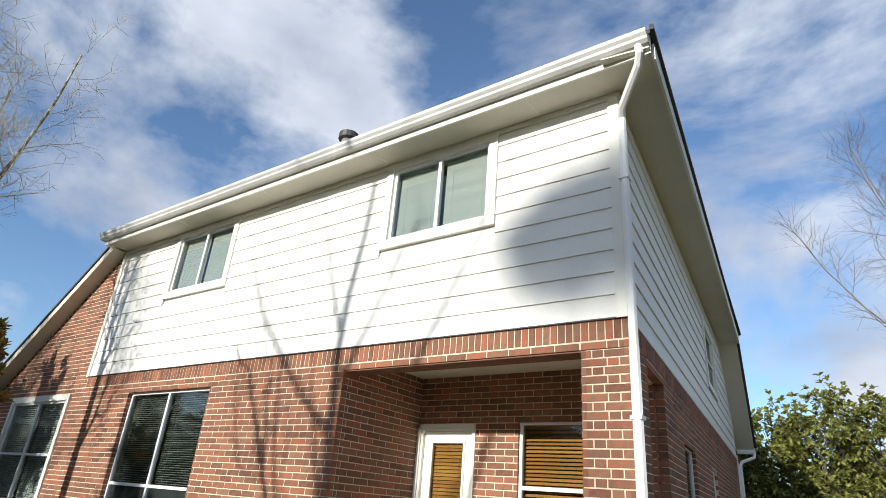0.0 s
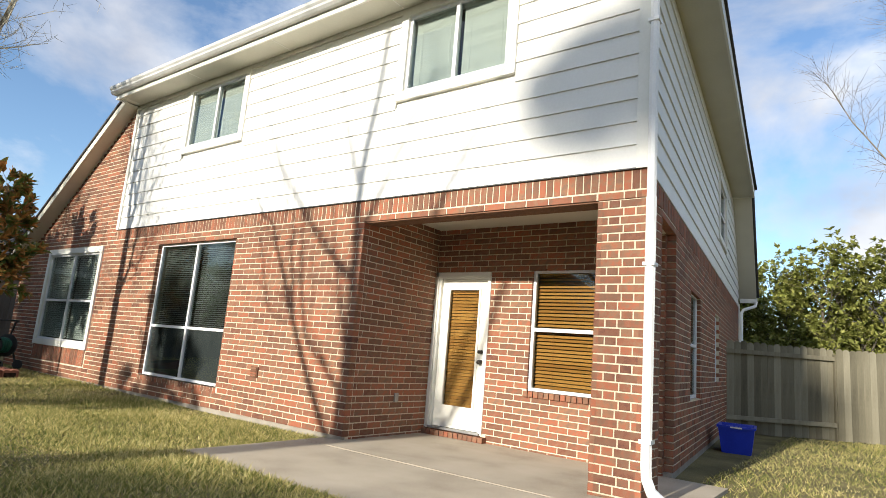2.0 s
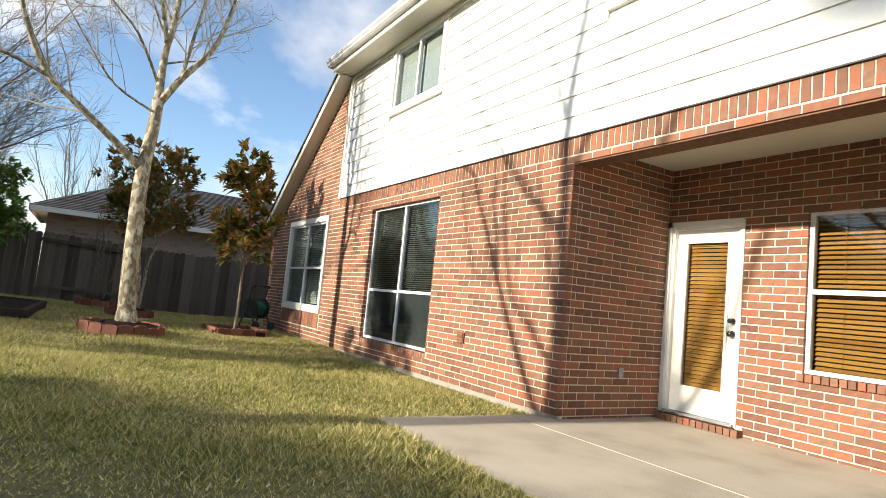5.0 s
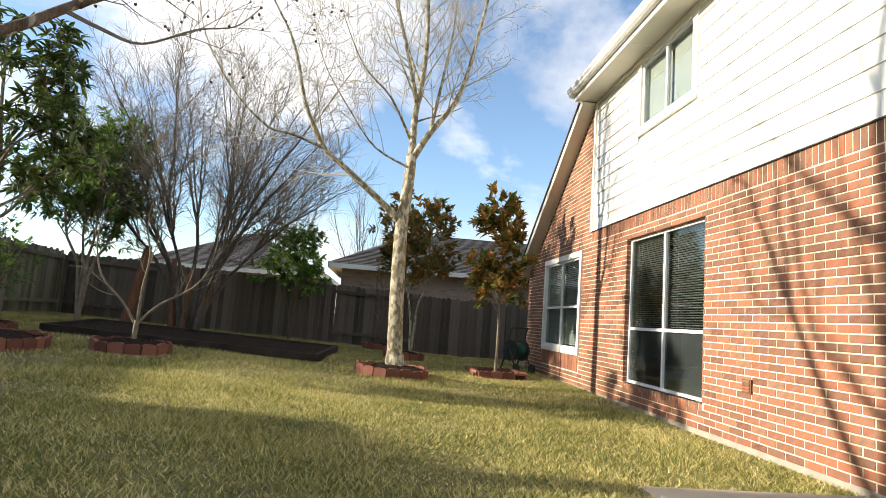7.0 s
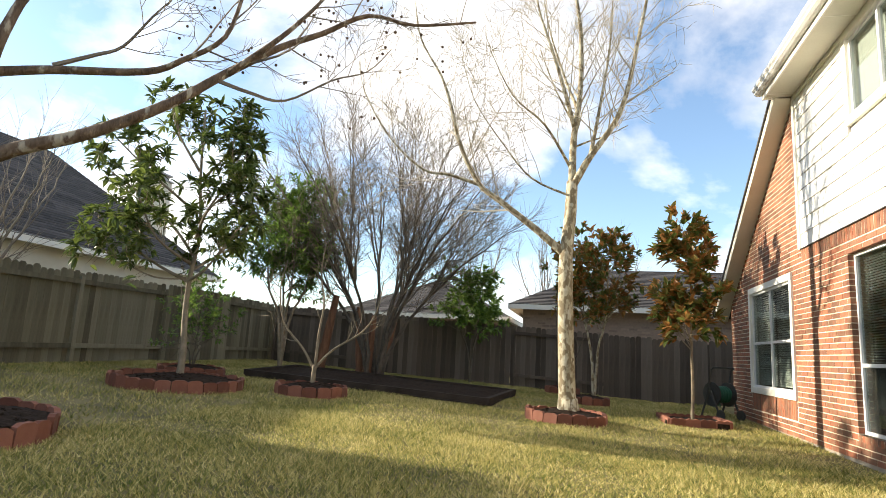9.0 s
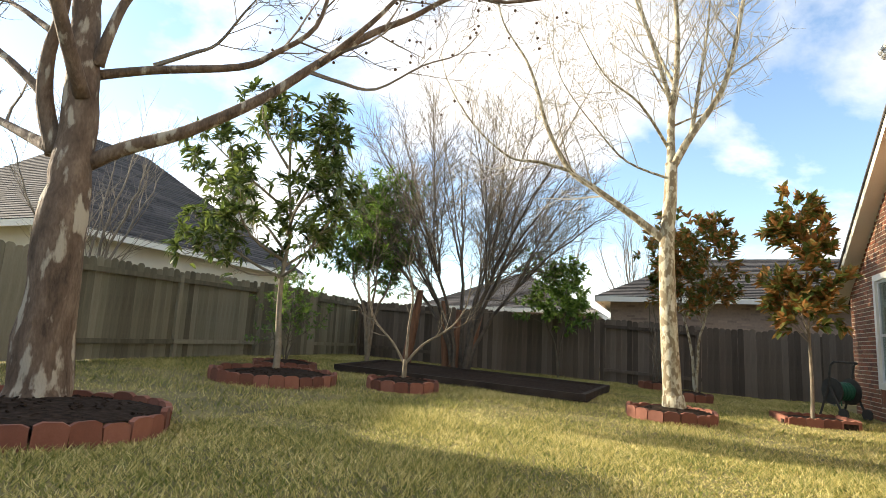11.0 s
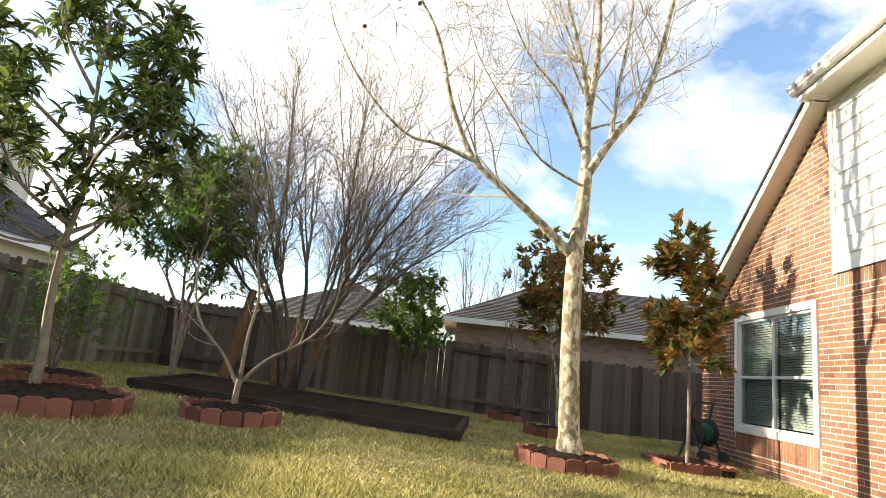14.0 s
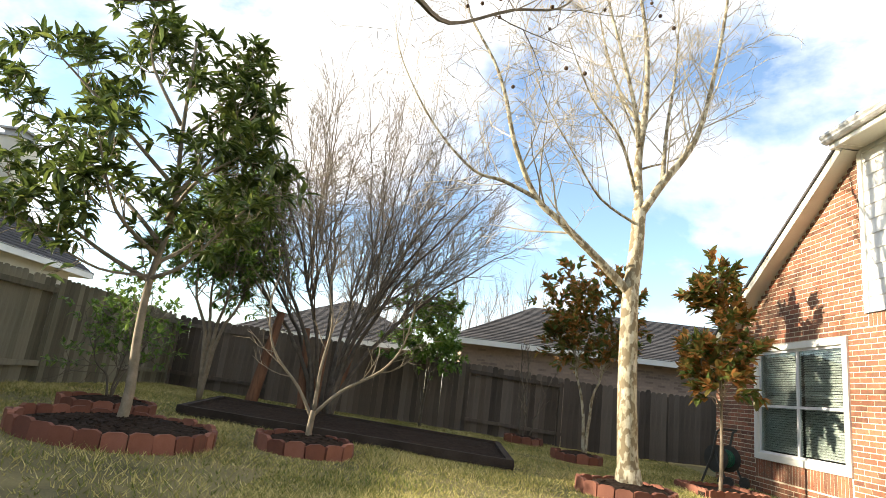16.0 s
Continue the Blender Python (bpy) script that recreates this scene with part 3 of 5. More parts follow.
part("rake_board", Geo().prism([(XL + 0.10, rake_z(XL + 0.10)), (-17.02, rake_z(-17.02)), (-17.02, rake_z(-17.02) + 0.15), (XL + 0.10, rake_z(XL + 0.10) + 0.15)], RY, RY + 0.03, "y"), M_soffit, roof, "beige sloping rake board")
part("rake_soffit", Geo().prism([(XL + 0.02, rake_z(XL) + 0.02), (-17.0, rake_z(-17.0) + 0.02), (-17.0, rake_z(-17.0) + 0.04), (XL + 0.02, rake_z(XL) + 0.04)], RY + 0.03, YF + 0.02, "y"), M_soffit, roof)
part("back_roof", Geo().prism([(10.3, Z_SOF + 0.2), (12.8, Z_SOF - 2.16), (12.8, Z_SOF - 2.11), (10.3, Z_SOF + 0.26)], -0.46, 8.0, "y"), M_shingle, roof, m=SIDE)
vent = thing("roof_vent", "dark round roof vent behind the gutter", "vent")
part("pipe", Geo().tube([(-6.5, 6.35, 5.9), (-6.5, 6.35, 6.5)], 0.11, 14), M_galv, vent, smooth=True)
part("cap", Geo().tube([(-6.5, 6.35, 6.48), (-6.5, 6.35, 6.50), (-6.5, 6.35, 6.60), (-6.5, 6.35, 6.63)], [0.13, 0.16, 0.16, 0.10], 14), M_plastic, vent)


# ---- windows and the door ----
def blind(parent, a, b, c, d, y, mat, pitch, tilt, cover=1.0):
    """Slats hung behind a pane, each a piece of its own on one shared mesh."""
    wide = 0.5 if mat == M_wood_blind else 0.52
    me = Geo().box(-(b - a) / 2 + 0.01, (b - a) / 2 - 0.01, -pitch * wide, pitch * wide, -0.0012, 0.0012).mesh("slat")
    me.materials.append(mat)
    z = d - 0.05
    while z > d - (d - c) * cover + 0.02:
        part("slat", me, mat, parent, m=Matrix.Translation(((a + b) / 2, y, z)) @ Matrix.Rotation(radians(tilt), 4, "X"))
        z -= pitch
    part("head_rail", Geo().box(a + 0.01, b - 0.01, y - 0.02, y + 0.02, d - 0.045, d - 0.005), mat, parent)
    for x in (a + 0.18 * (b - a), b - 0.18 * (b - a)):
        part("ladder_cord", Geo().box(x - 0.002, x + 0.002, y - pitch * 0.55, y - pitch * 0.55 + 0.002, d - (d - c) * cover, d), mat, parent)


def frame_bars(parent, a, b, c, d, w, y0, y1, mat, name="frame"):
    part(name, Geo().box(a, b, y0, y1, c, c + w).box(a, b, y0, y1, d - w, d).box(a, a + w, y0, y1, c + w, d - w).box(b - w, b, y0, y1, c + w, d - w), mat, parent)


def window(name, frame_m, h, label, casing=0.0, columns=2, split=None, slats=None, screens=False, recess=0.07, bar=0.04):
    """h: opening (x0, x1, z0, z1) in the wall's own frame; split: height share of the meeting rail."""
    a, b, c, d = h
    win = thing(name, label, "window", frame_m, kind="structure")
    y0 = -0.02 if casing else recess
    if casing:
        frame_bars(win, a, b, c, d, casing, -0.028, 0.05, M_trim, "casing")
        a, b, c, d = a + casing, b - casing, c + casing, d - casing
        part("jamb", Geo().box(a - 0.01, a + 0.002, 0.0, 0.2, c, d).box(b - 0.002, b + 0.01, 0.0, 0.2, c, d).box(a, b, 0, 0.2, c - 0.01, c + 0.002).box(a, b, 0, 0.2, d - 0.002, d + 0.01), M_trim, win)
        y0 = 0.012
    y1 = y0 + 0.05
    frame_bars(win, a + 0.002, b - 0.002, c + 0.002, d - 0.002, bar, y0, y1, M_alu)
    wide = (b - a) / columns
    for k in range(1, columns):
        part("mullion", Geo().box(a + k * wide - bar * 0.62, a + k * wide + bar * 0.62, y0 - 0.004, y1, c + bar, d - bar), M_alu, win)
    zs = [c, d]
    if split:
        zm = c + (d - c) * split
        zs = [c, zm, d]
        for k in range(columns):
            part("meeting_rail", Geo().box(a + k * wide + bar * 0.62, a + (k + 1) * wide - bar * 0.62, y0 + 0.004, y1 - 0.004, zm - 0.022, zm + 0.022), M_alu, win)
    for k in range(columns):
        for j in range(len(zs) - 1):
            p = part("pane", Geo().box(a + k * wide + 0.02, a + (k + 1) * wide - 0.02, y0 + 0.022, y0 + 0.026, zs[j] + 0.01, zs[j + 1] - 0.01), M_glass, win)
            p.visible_shadow = False
            if screens and j == 0 and split:
                part("screen", Geo().box(a + k * wide + 0.025, a + (k + 1) * wide - 0.025, y0 + 0.030, y0 + 0.032, zs[j] + 0.02, zs[j + 1] - 0.02), M_screen, win, "dark insect screen")
        if slats:
            mat, pitch, tilt, cover = slats
            blind(win, a + k * wide + 0.03, a + (k + 1) * wide - 0.03, c + 0.03, d - 0.02, y0 + 0.10, mat, pitch, tilt, cover)
    return win


window("window_1", FRONT, W1, "large four-light aluminium window with white blinds", 0, 2, 0.37, (M_blind, 0.032, -14, 0.66), True)
window("window_2", FRONT, W0, "white-cased four-light window with half-closed blinds", 0.11, 2, 0.46, (M_blind, 0.040, 52, 1.0), False)
window("window_3", FRONT, UW1, "white-cased sliding upstairs window with closed blinds", 0.115, 2, None, (M_blind, 0.028, -55, 1.0))
window("window_4", FRONT, UW2, "white-cased sliding upstairs window with closed blinds", 0.115, 2, None, (M_blind, 0.028, -55, 1.0))
window("window_5", PORCH, PW, "porch window with orange wooden blinds", 0, 1, 0.5, (M_wood_blind, 0.045, 44, 1.0), False, 0.03)
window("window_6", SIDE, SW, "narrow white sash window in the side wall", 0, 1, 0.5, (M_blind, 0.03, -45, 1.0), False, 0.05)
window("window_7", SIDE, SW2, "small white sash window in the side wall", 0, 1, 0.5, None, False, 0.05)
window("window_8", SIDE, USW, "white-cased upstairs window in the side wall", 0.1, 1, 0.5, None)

door = thing("door_1", "white patio door with orange wooden blind behind glass", "door", PORCH, kind="structure")
a, b, c, d = DOOR
part("door_frame", Geo().box(a, a + 0.05, -0.035, 0.15, c, d).box(b - 0.05, b, -0.01, 0.15, c, d).box(a, b, -0.035, 0.15, d - 0.055, d), M_trim, door)
part("door_frame", Geo().box(a + 0.05, a + 0.085, -0.012, 0.15, c, d - 0.055).box(a + 0.085, b - 0.05, -0.012, 0.15, d - 0.085, d - 0.055), M_trim, door)
a, b, c, d = a + 0.088, b - 0.052, c + 0.03, d - 0.088
leaf = part("door_leaf", wall_grid(a, b, c, d, [(a + 0.135, b - 0.135, c + 0.28, d - 0.14)], 0.035, 0.08), M_trim, door)
frame_bars(leaf, a + 0.115, b - 0.115, c + 0.26, d - 0.12, 0.03, 0.020, 0.045, M_trim, "glass_bead")
p = part("pane", Geo().box(a + 0.13, b - 0.13, 0.038, 0.042, c + 0.275, d - 0.135), M_glass, leaf)
p.visible_shadow = False
blind(door, a + 0.12, b - 0.12, c + 0.26, d - 0.13, 0.095, M_wood_blind, 0.045, 58)
part("threshold", Geo().box(a - 0.03, b + 0.03, -0.05, 0.12, c - 0.028, c - 0.004), M_galv, door)
for z, r, n in ((1.03, 0.030, "knob"), (1.165, 0.026, "deadbolt")):
    part(n, Geo().tube([(b - 0.055, 0.035, z), (b - 0.055, 0.02, z), (b - 0.055, 0.0, z), (b - 0.055, -0.03, z), (b - 0.055, -0.04, z)], [r * 1.1, r * 1.1, r * 0.5, r, r * 0.6], 12), M_brass, leaf, smooth=True)
vent2 = thing("wall_vent", "brown louvred vent set in the brick", "vent", FRONT)
part("vent_frame", Geo().box(-7.36, -7.21, -0.02, 0.03, 0.58, 0.72), M_bark_red, vent2)
for k in range(4):
    part("louvre", Geo().box(-7.345, -7.225, -0.032, -0.014, 0.595 + k * 0.031, 0.612 + k * 0.031), M_brick, vent2)

# patio slab
patio = thing("patio", "pale concrete patio slab with a saw joint", "patio", kind="structure")
SX = XC + 0.35
part("slab", Geo().prism([(-5.74, 4.16), (SX, 4.16), (SX, 5.60), (-5.74, 5.60)], -0.15, 0.015, "z"), M_concrete, patio)
part("slab", Geo().prism([(-5.74, 5.612), (SX, 5.612), (SX, 7.6), (X_PORCH - 0.1, 7.6), (X_PORCH - 0.1, 5.93), (-5.74, 5.93)], -0.15, 0.017, "z"), M_concrete, patio)

# ---- ground ----
def ground_sheet():
    g, xs, ys = Geo(), [-400, -120, -60, -32], [-400, -120, -50]
    xs += [-28 + 0.5 * i for i in range(81)] + [20, 60, 150, 400]
    ys += [-24 + 0.5 * i for i in range(93)] + [30, 60, 150, 400]
    g.v = [(x, y, ground_z(x, y)) for y in ys for x in xs]
    n = len(xs)
    g.f = [(j * n + i, j * n + i + 1, (j + 1) * n + i + 1, (j + 1) * n + i) for j in range(len(ys) - 1) for i in range(n - 1)]
    return g


ground = part("ground", ground_sheet(), M_soil, smooth=True)
tagged(ground, "flat ground of dry lawn soil", "ground", kind="structure")

RINGS = [(-5.53, -2.14, 0.97), (-10.05, -3.2, 0.92), (-11.75, -4.2, 0.55), (-11.1, -1.5, 0.55), (-11.72, 2.5, 0.60), (-15.6, 2.85, 0.45), (-18.15, 2.25, 0.42)]
BED = [(-12.67, -3.62), (-12.56, 1.14), (-15.35, 1.28), (-15.5, -4.0)]


def inside(x, y, poly):
    ok = False
    for i in range(len(poly)):
        (x0, y0), (x1, y1) = poly[i - 1], poly[i]
        if (y0 > y) != (y1 > y) and x < (x1 - x0) * (y - y0) / (y1 - y0) + x0:
            ok = not ok
    return ok


def lawn_free(x, y):
    if y > YF - 0.02 and x < XC + 0.05:
        return False
    if y > 4.15 and -5.75 < x < SX + 0.01 and y < 7.7:
        return False
    if inside(x, y, BED) or (-14.1 < x < -13.1 and 4.1 < y < 5.2):
        return False
    return all((x - a) ** 2 + (y - b) ** 2 > (r * 0.97) ** 2 for a, b, r in RINGS)


def grass():
    """Blades of the lawn, thicker near the walk; one object of uncountable stuff."""
    rng = random.Random(11)
    v, f = [], []
    zones = [(-9.5, 1.2, -1.5, 6.1, 250000, 0.048), (-20, -9.5, -6.8, 6.1, 170000, 0.055), (-9.5, 4, -6.8, -1.5, 40000, 0.055), (-3.3, 4.0, 6.0, 18.5, 52000, 0.055)]
    for x0, x1, y0, y1, count, size in zones:
        for _ in range(count):
            x, y = rng.uniform(x0, x1), rng.uniform(y0, y1)
            if not lawn_free(x, y):
                continue
            patch = 0.8 + 0.75 * noise.noise((x * 0.9, y * 0.9, 5))
            h, a, w = size * rng.uniform(0.5, 1.25) * patch, rng.uniform(0, 6.283), rng.uniform(0.0032, 0.0075)
            lean, b = rng.uniform(0.2, 1.1) * h * 1.5, rng.uniform(0, 6.283)
            z, k = ground_z(x, y), len(v)
            cx, cy = math.cos(a) * w, math.sin(a) * w
            v += [(x - cx, y - cy, z), (x + cx, y + cy, z), (x + math.cos(b) * lean, y + math.sin(b) * lean, z + h)]
            f.append((k, k + 1, k + 2))
    g = Geo()
    g.v, g.f = v, f
    return g


lawn = part("grass", grass(), M_grass)
tagged(lawn, "half-dormant yellow and green lawn grass", "grass", kind="stuff")


# ---- fences ----
def fence(name, p, q, label, mat, height=1.83, rails=True, step=0.14, lean=None, side=1, panels=2.4):
    """Board fence from p to q; the boards lie on one side of rails in turn, panel by panel."""
    rng = random.Random(int(abs(p[0] * 31 + p[1] * 17)) + 5)
    p, q = Vector((*p, 0)), Vector((*q, 0))
    run = q - p
    m = Matrix.Translation(p) @ Matrix.Rotation(math.atan2(run.y, run.x), 4, "Z")
    f = thing(name, label, "fence", m)
    meshes = []
    w = step - 0.0015
    for k in range(4):
        g, t = Geo(), 0.009
        top = height + rng.uniform(-0.03, 0.02)
        c = 0.035
        poly = [(-w / 2, 0.0), (w / 2, 0.0), (w / 2, top - c), (w / 2 - c, top), (-w / 2 + c, top), (-w / 2, top - c)]
        g.prism(poly, -t, t, "y")
        meshes.append(g.mesh("board"))
        meshes[-1].materials.append(mat)
    x, k = step / 2, 0
    while x < run.length:
        world = m @ Vector((x, 0, 0))
        panel = int(x / panels)
        flip = side * (1 if panel % 3 else -1)
        part("board", meshes[rng.randrange(4)], mat, f, m=Matrix.Translation((x, flip * 0.045, ground_z(world.x, world.y) + 0.02 + rng.uniform(-0.012, 0.012))) @ Matrix.Rotation(rng.uniform(-0.003, 0.003), 4, "Y"))
        x += step
    for n in range(int(run.length / panels) + 1):
        a, b = n * panels, min((n + 1) * panels, run.length)
        wa, wb = m @ Vector((a, 0, 0)), m @ Vector((b, 0, 0))
        za, zb = ground_z(wa.x, wa.y), ground_z(wb.x, wb.y)
        part("post", Geo().box(a - 0.045, a + 0.045, -0.034, 0.034, za - 0.1, za + height - 0.08), mat, f)
        for h in (0.28, height - 0.22):
            part("rail", Geo().add([(a, -0.03, za + h), (b, -0.03, zb + h), (b, 0.03, zb + h), (a, 0.03, za + h), (a, -0.03, za + h + 0.085), (b, -0.03, zb + h + 0.085), (b, 0.03, zb + h + 0.085), (a, 0.03, za + h + 0.085)],
                                   [(3, 2, 1, 0), (4, 5, 6, 7), (0, 1, 5, 4), (2, 3, 7, 6), (1, 2, 6, 5), (3, 0, 4, 7)]), mat, f)
    return f


fence("fence", (8.0, -6.3), (-18.45, -6.38), "weathered grey-green board fence with dog-ear tops", M_fence, 1.68, side=1)
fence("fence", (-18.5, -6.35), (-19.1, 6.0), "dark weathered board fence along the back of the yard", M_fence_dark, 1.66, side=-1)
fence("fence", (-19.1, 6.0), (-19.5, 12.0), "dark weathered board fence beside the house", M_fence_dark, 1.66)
fence("fence", (-3.05, 14.2), (3.0, 19.0), "sunlit weathered board fence closing the side yard", M_fence, 1.83, side=-1)
fence("fence", (3.0, 19.0), (8.0, -6.3), "weathered board fence on the far side of the yard", M_fence, 1.83)


# ---- tree rings and the timber bed ----
def ring(x, y, r, label, height=0.17):
    z0 = ground_z(x, y)
    t = thing("tree_ring", label, "garden edging", Matrix.Translation((x, y, z0)), "terracotta tree rings")
    n = max(10, int(2 * math.pi * r / 0.205))
    w = 2 * math.pi * r / n * 0.5 - 0.003
    g = Geo().prism([(-w, -0.1), (w, -0.1), (w, height * 0.86), (w * 0.55, height), (-w * 0.55, height), (-w, height * 0.86)], -0.025, 0.025, "y")
    me = g.mesh("edging_block")
    me.materials.append(M_edging)
    rng = random.Random(int(abs(x) * 100))
    for i in range(n):
        a = 2 * math.pi * i / n
        zz = ground_z(x + r * math.cos(a), y + r * math.sin(a)) - z0
        part("edging_block", me, M_edging, t, m=pose(r * math.cos(a), r * math.sin(a), zz + rng.uniform(-0.02, 0.015), rng.uniform(-5, 5), rng.uniform(-4, 4), math.degrees(a) + 90 + rng.uniform(-4, 4)))
    g = Geo()
    rings, spokes = 5, 24
    g.v.append((0, 0, height * 0.9 + 0.04))
    for i in range(1, rings + 1):
        for s in range(spokes):
            a, q = 2 * math.pi * s / spokes, r * 0.985 * i / rings
            g.v.append((q * math.cos(a), q * math.sin(a), height * 0.9 + 0.04 - 0.09 * (i / rings) ** 2 + rng.uniform(-0.012, 0.012)))
    g.f += [(0, 1 + s, 1 + (s + 1) % spokes) for s in range(spokes)]
    for i in range(rings - 1):
        for s in range(spokes):
            a, b = 1 + i * spokes + s, 1 + i * spokes + (s + 1) % spokes
            g.f.append((a, a + spokes, b + spokes, b))
    part("mulch", g, M_mulch, t, "dark bark mulch", smooth=True)
    chips(t, r * 0.95, height * 0.9, int(260 * r * r), rng)
    return t


def chips(parent, r, z, count, rng):
    g = Geo()
    for _ in range(count):
        a, q = rng.uniform(0, 6.283), r * math.sqrt(rng.random())
        m = pose(q * math.cos(a), q * math.sin(a), z + 0.045 - 0.09 * (q / r) ** 2, rng.uniform(-30, 30), rng.uniform(-30, 30), rng.uniform(0, 360))
        g.box(-rng.uniform(0.01, 0.03), rng.uniform(0.01, 0.03), -0.006, 0.006, -0.004, 0.006, m)
    tagged(part("mulch_litter", g, M_mulch, parent), kind="stuff")


for (x, y, r), text in zip(RINGS, ("large terracotta scalloped ring filled with dark mulch", "terracotta scalloped ring round the green magnolia", "terracotta ring round the low shrub by the fence", "small terracotta ring round the slim bare tree",
                                   "sunlit terracotta ring round the pale sycamore", "terracotta ring round the rust-leaved magnolia", "small terracotta ring by the back fence")):
    ring(x, y, r, text)
sq = thing("tree_ring", "square terracotta edging round the small magnolia", "garden edging", Matrix.Translation((-13.6, 4.65, ground_z(-13.6, 4.65))), "terracotta tree rings")
for k in range(4):
    for i in range(4):
        part("edging_block", Geo().prism([(-0.118, -0.1), (0.118, -0.1), (0.118, 0.12), (0.06, 0.145), (0, 0.125), (-0.06, 0.145), (-0.118, 0.12)], -0.025, 0.025, "y"), M_edging, sq, m=Matrix.Rotation(radians(90 * k + 5), 4, "Z") @ Matrix.Translation((-0.36 + 0.24 * i, -0.5, 0)))
part("mulch", Geo().prism([(-0.5, -0.5), (0.5, -0.5), (0.5, 0.5), (-0.5, 0.5)], -0.1, 0.09, "z"), M_mulch, sq, "dark bark mulch")

bed = thing("raised_bed", "long raised bed of dark old timbers filled with soil", "garden bed")
for i in range(4):
    p, q = Vector((*BED[i], 0)), Vector((*BED[(i + 1) % 4], 0))
    run = q - p
    m = Matrix.Translation(p) @ Matrix.Rotation(math.atan2(run.y, run.x), 4, "Z")
    za, zb = ground_z(*BED[i]), ground_z(*BED[(i + 1) % 4])
    for k in range(2):
        h0, h1 = -0.06 + k * 0.105, 0.04 + k * 0.105
        part("timber", Geo().add([(-0.05 * k, -0.05, za + h0), (run.length, -0.05, zb + h0), (run.length, 0.05, zb + h0), (-0.05 * k, 0.05, za + h0), (-0.05 * k, -0.05, za + h1), (run.length, -0.05, zb + h1), (run.length, 0.05, zb + h1), (-0.05 * k, 0.05, za + h1)],
                                 [(3, 2, 1, 0), (4, 5, 6, 7), (0, 1, 5, 4), (2, 3, 7, 6), (1, 2, 6, 5), (3, 0, 4, 7)]), M_timber, bed, m=m)
g = Geo()
for i in range(13):
    for j in range(9):
        s, t = i / 12, j / 8
        p = (Vector(BED[0]) * (1 - s) + Vector(BED[1]) * s) * (1 - t) + (Vector(BED[3]) * (1 - s) + Vector(BED[2]) * s) * t
        g.v.append((p.x, p.y, ground_z(p.x, p.y) + 0.10 + 0.03 * noise.noise((p.x * 2, p.y * 2, 1))))
g.f = [(i * 9 + j, i * 9 + j + 1, (i + 1) * 9 + j + 1, (i + 1) * 9 + j) for i in range(12) for j in range(8)]
part("bed_soil", g, M_mulch, bed, "dark soil", smooth=True)

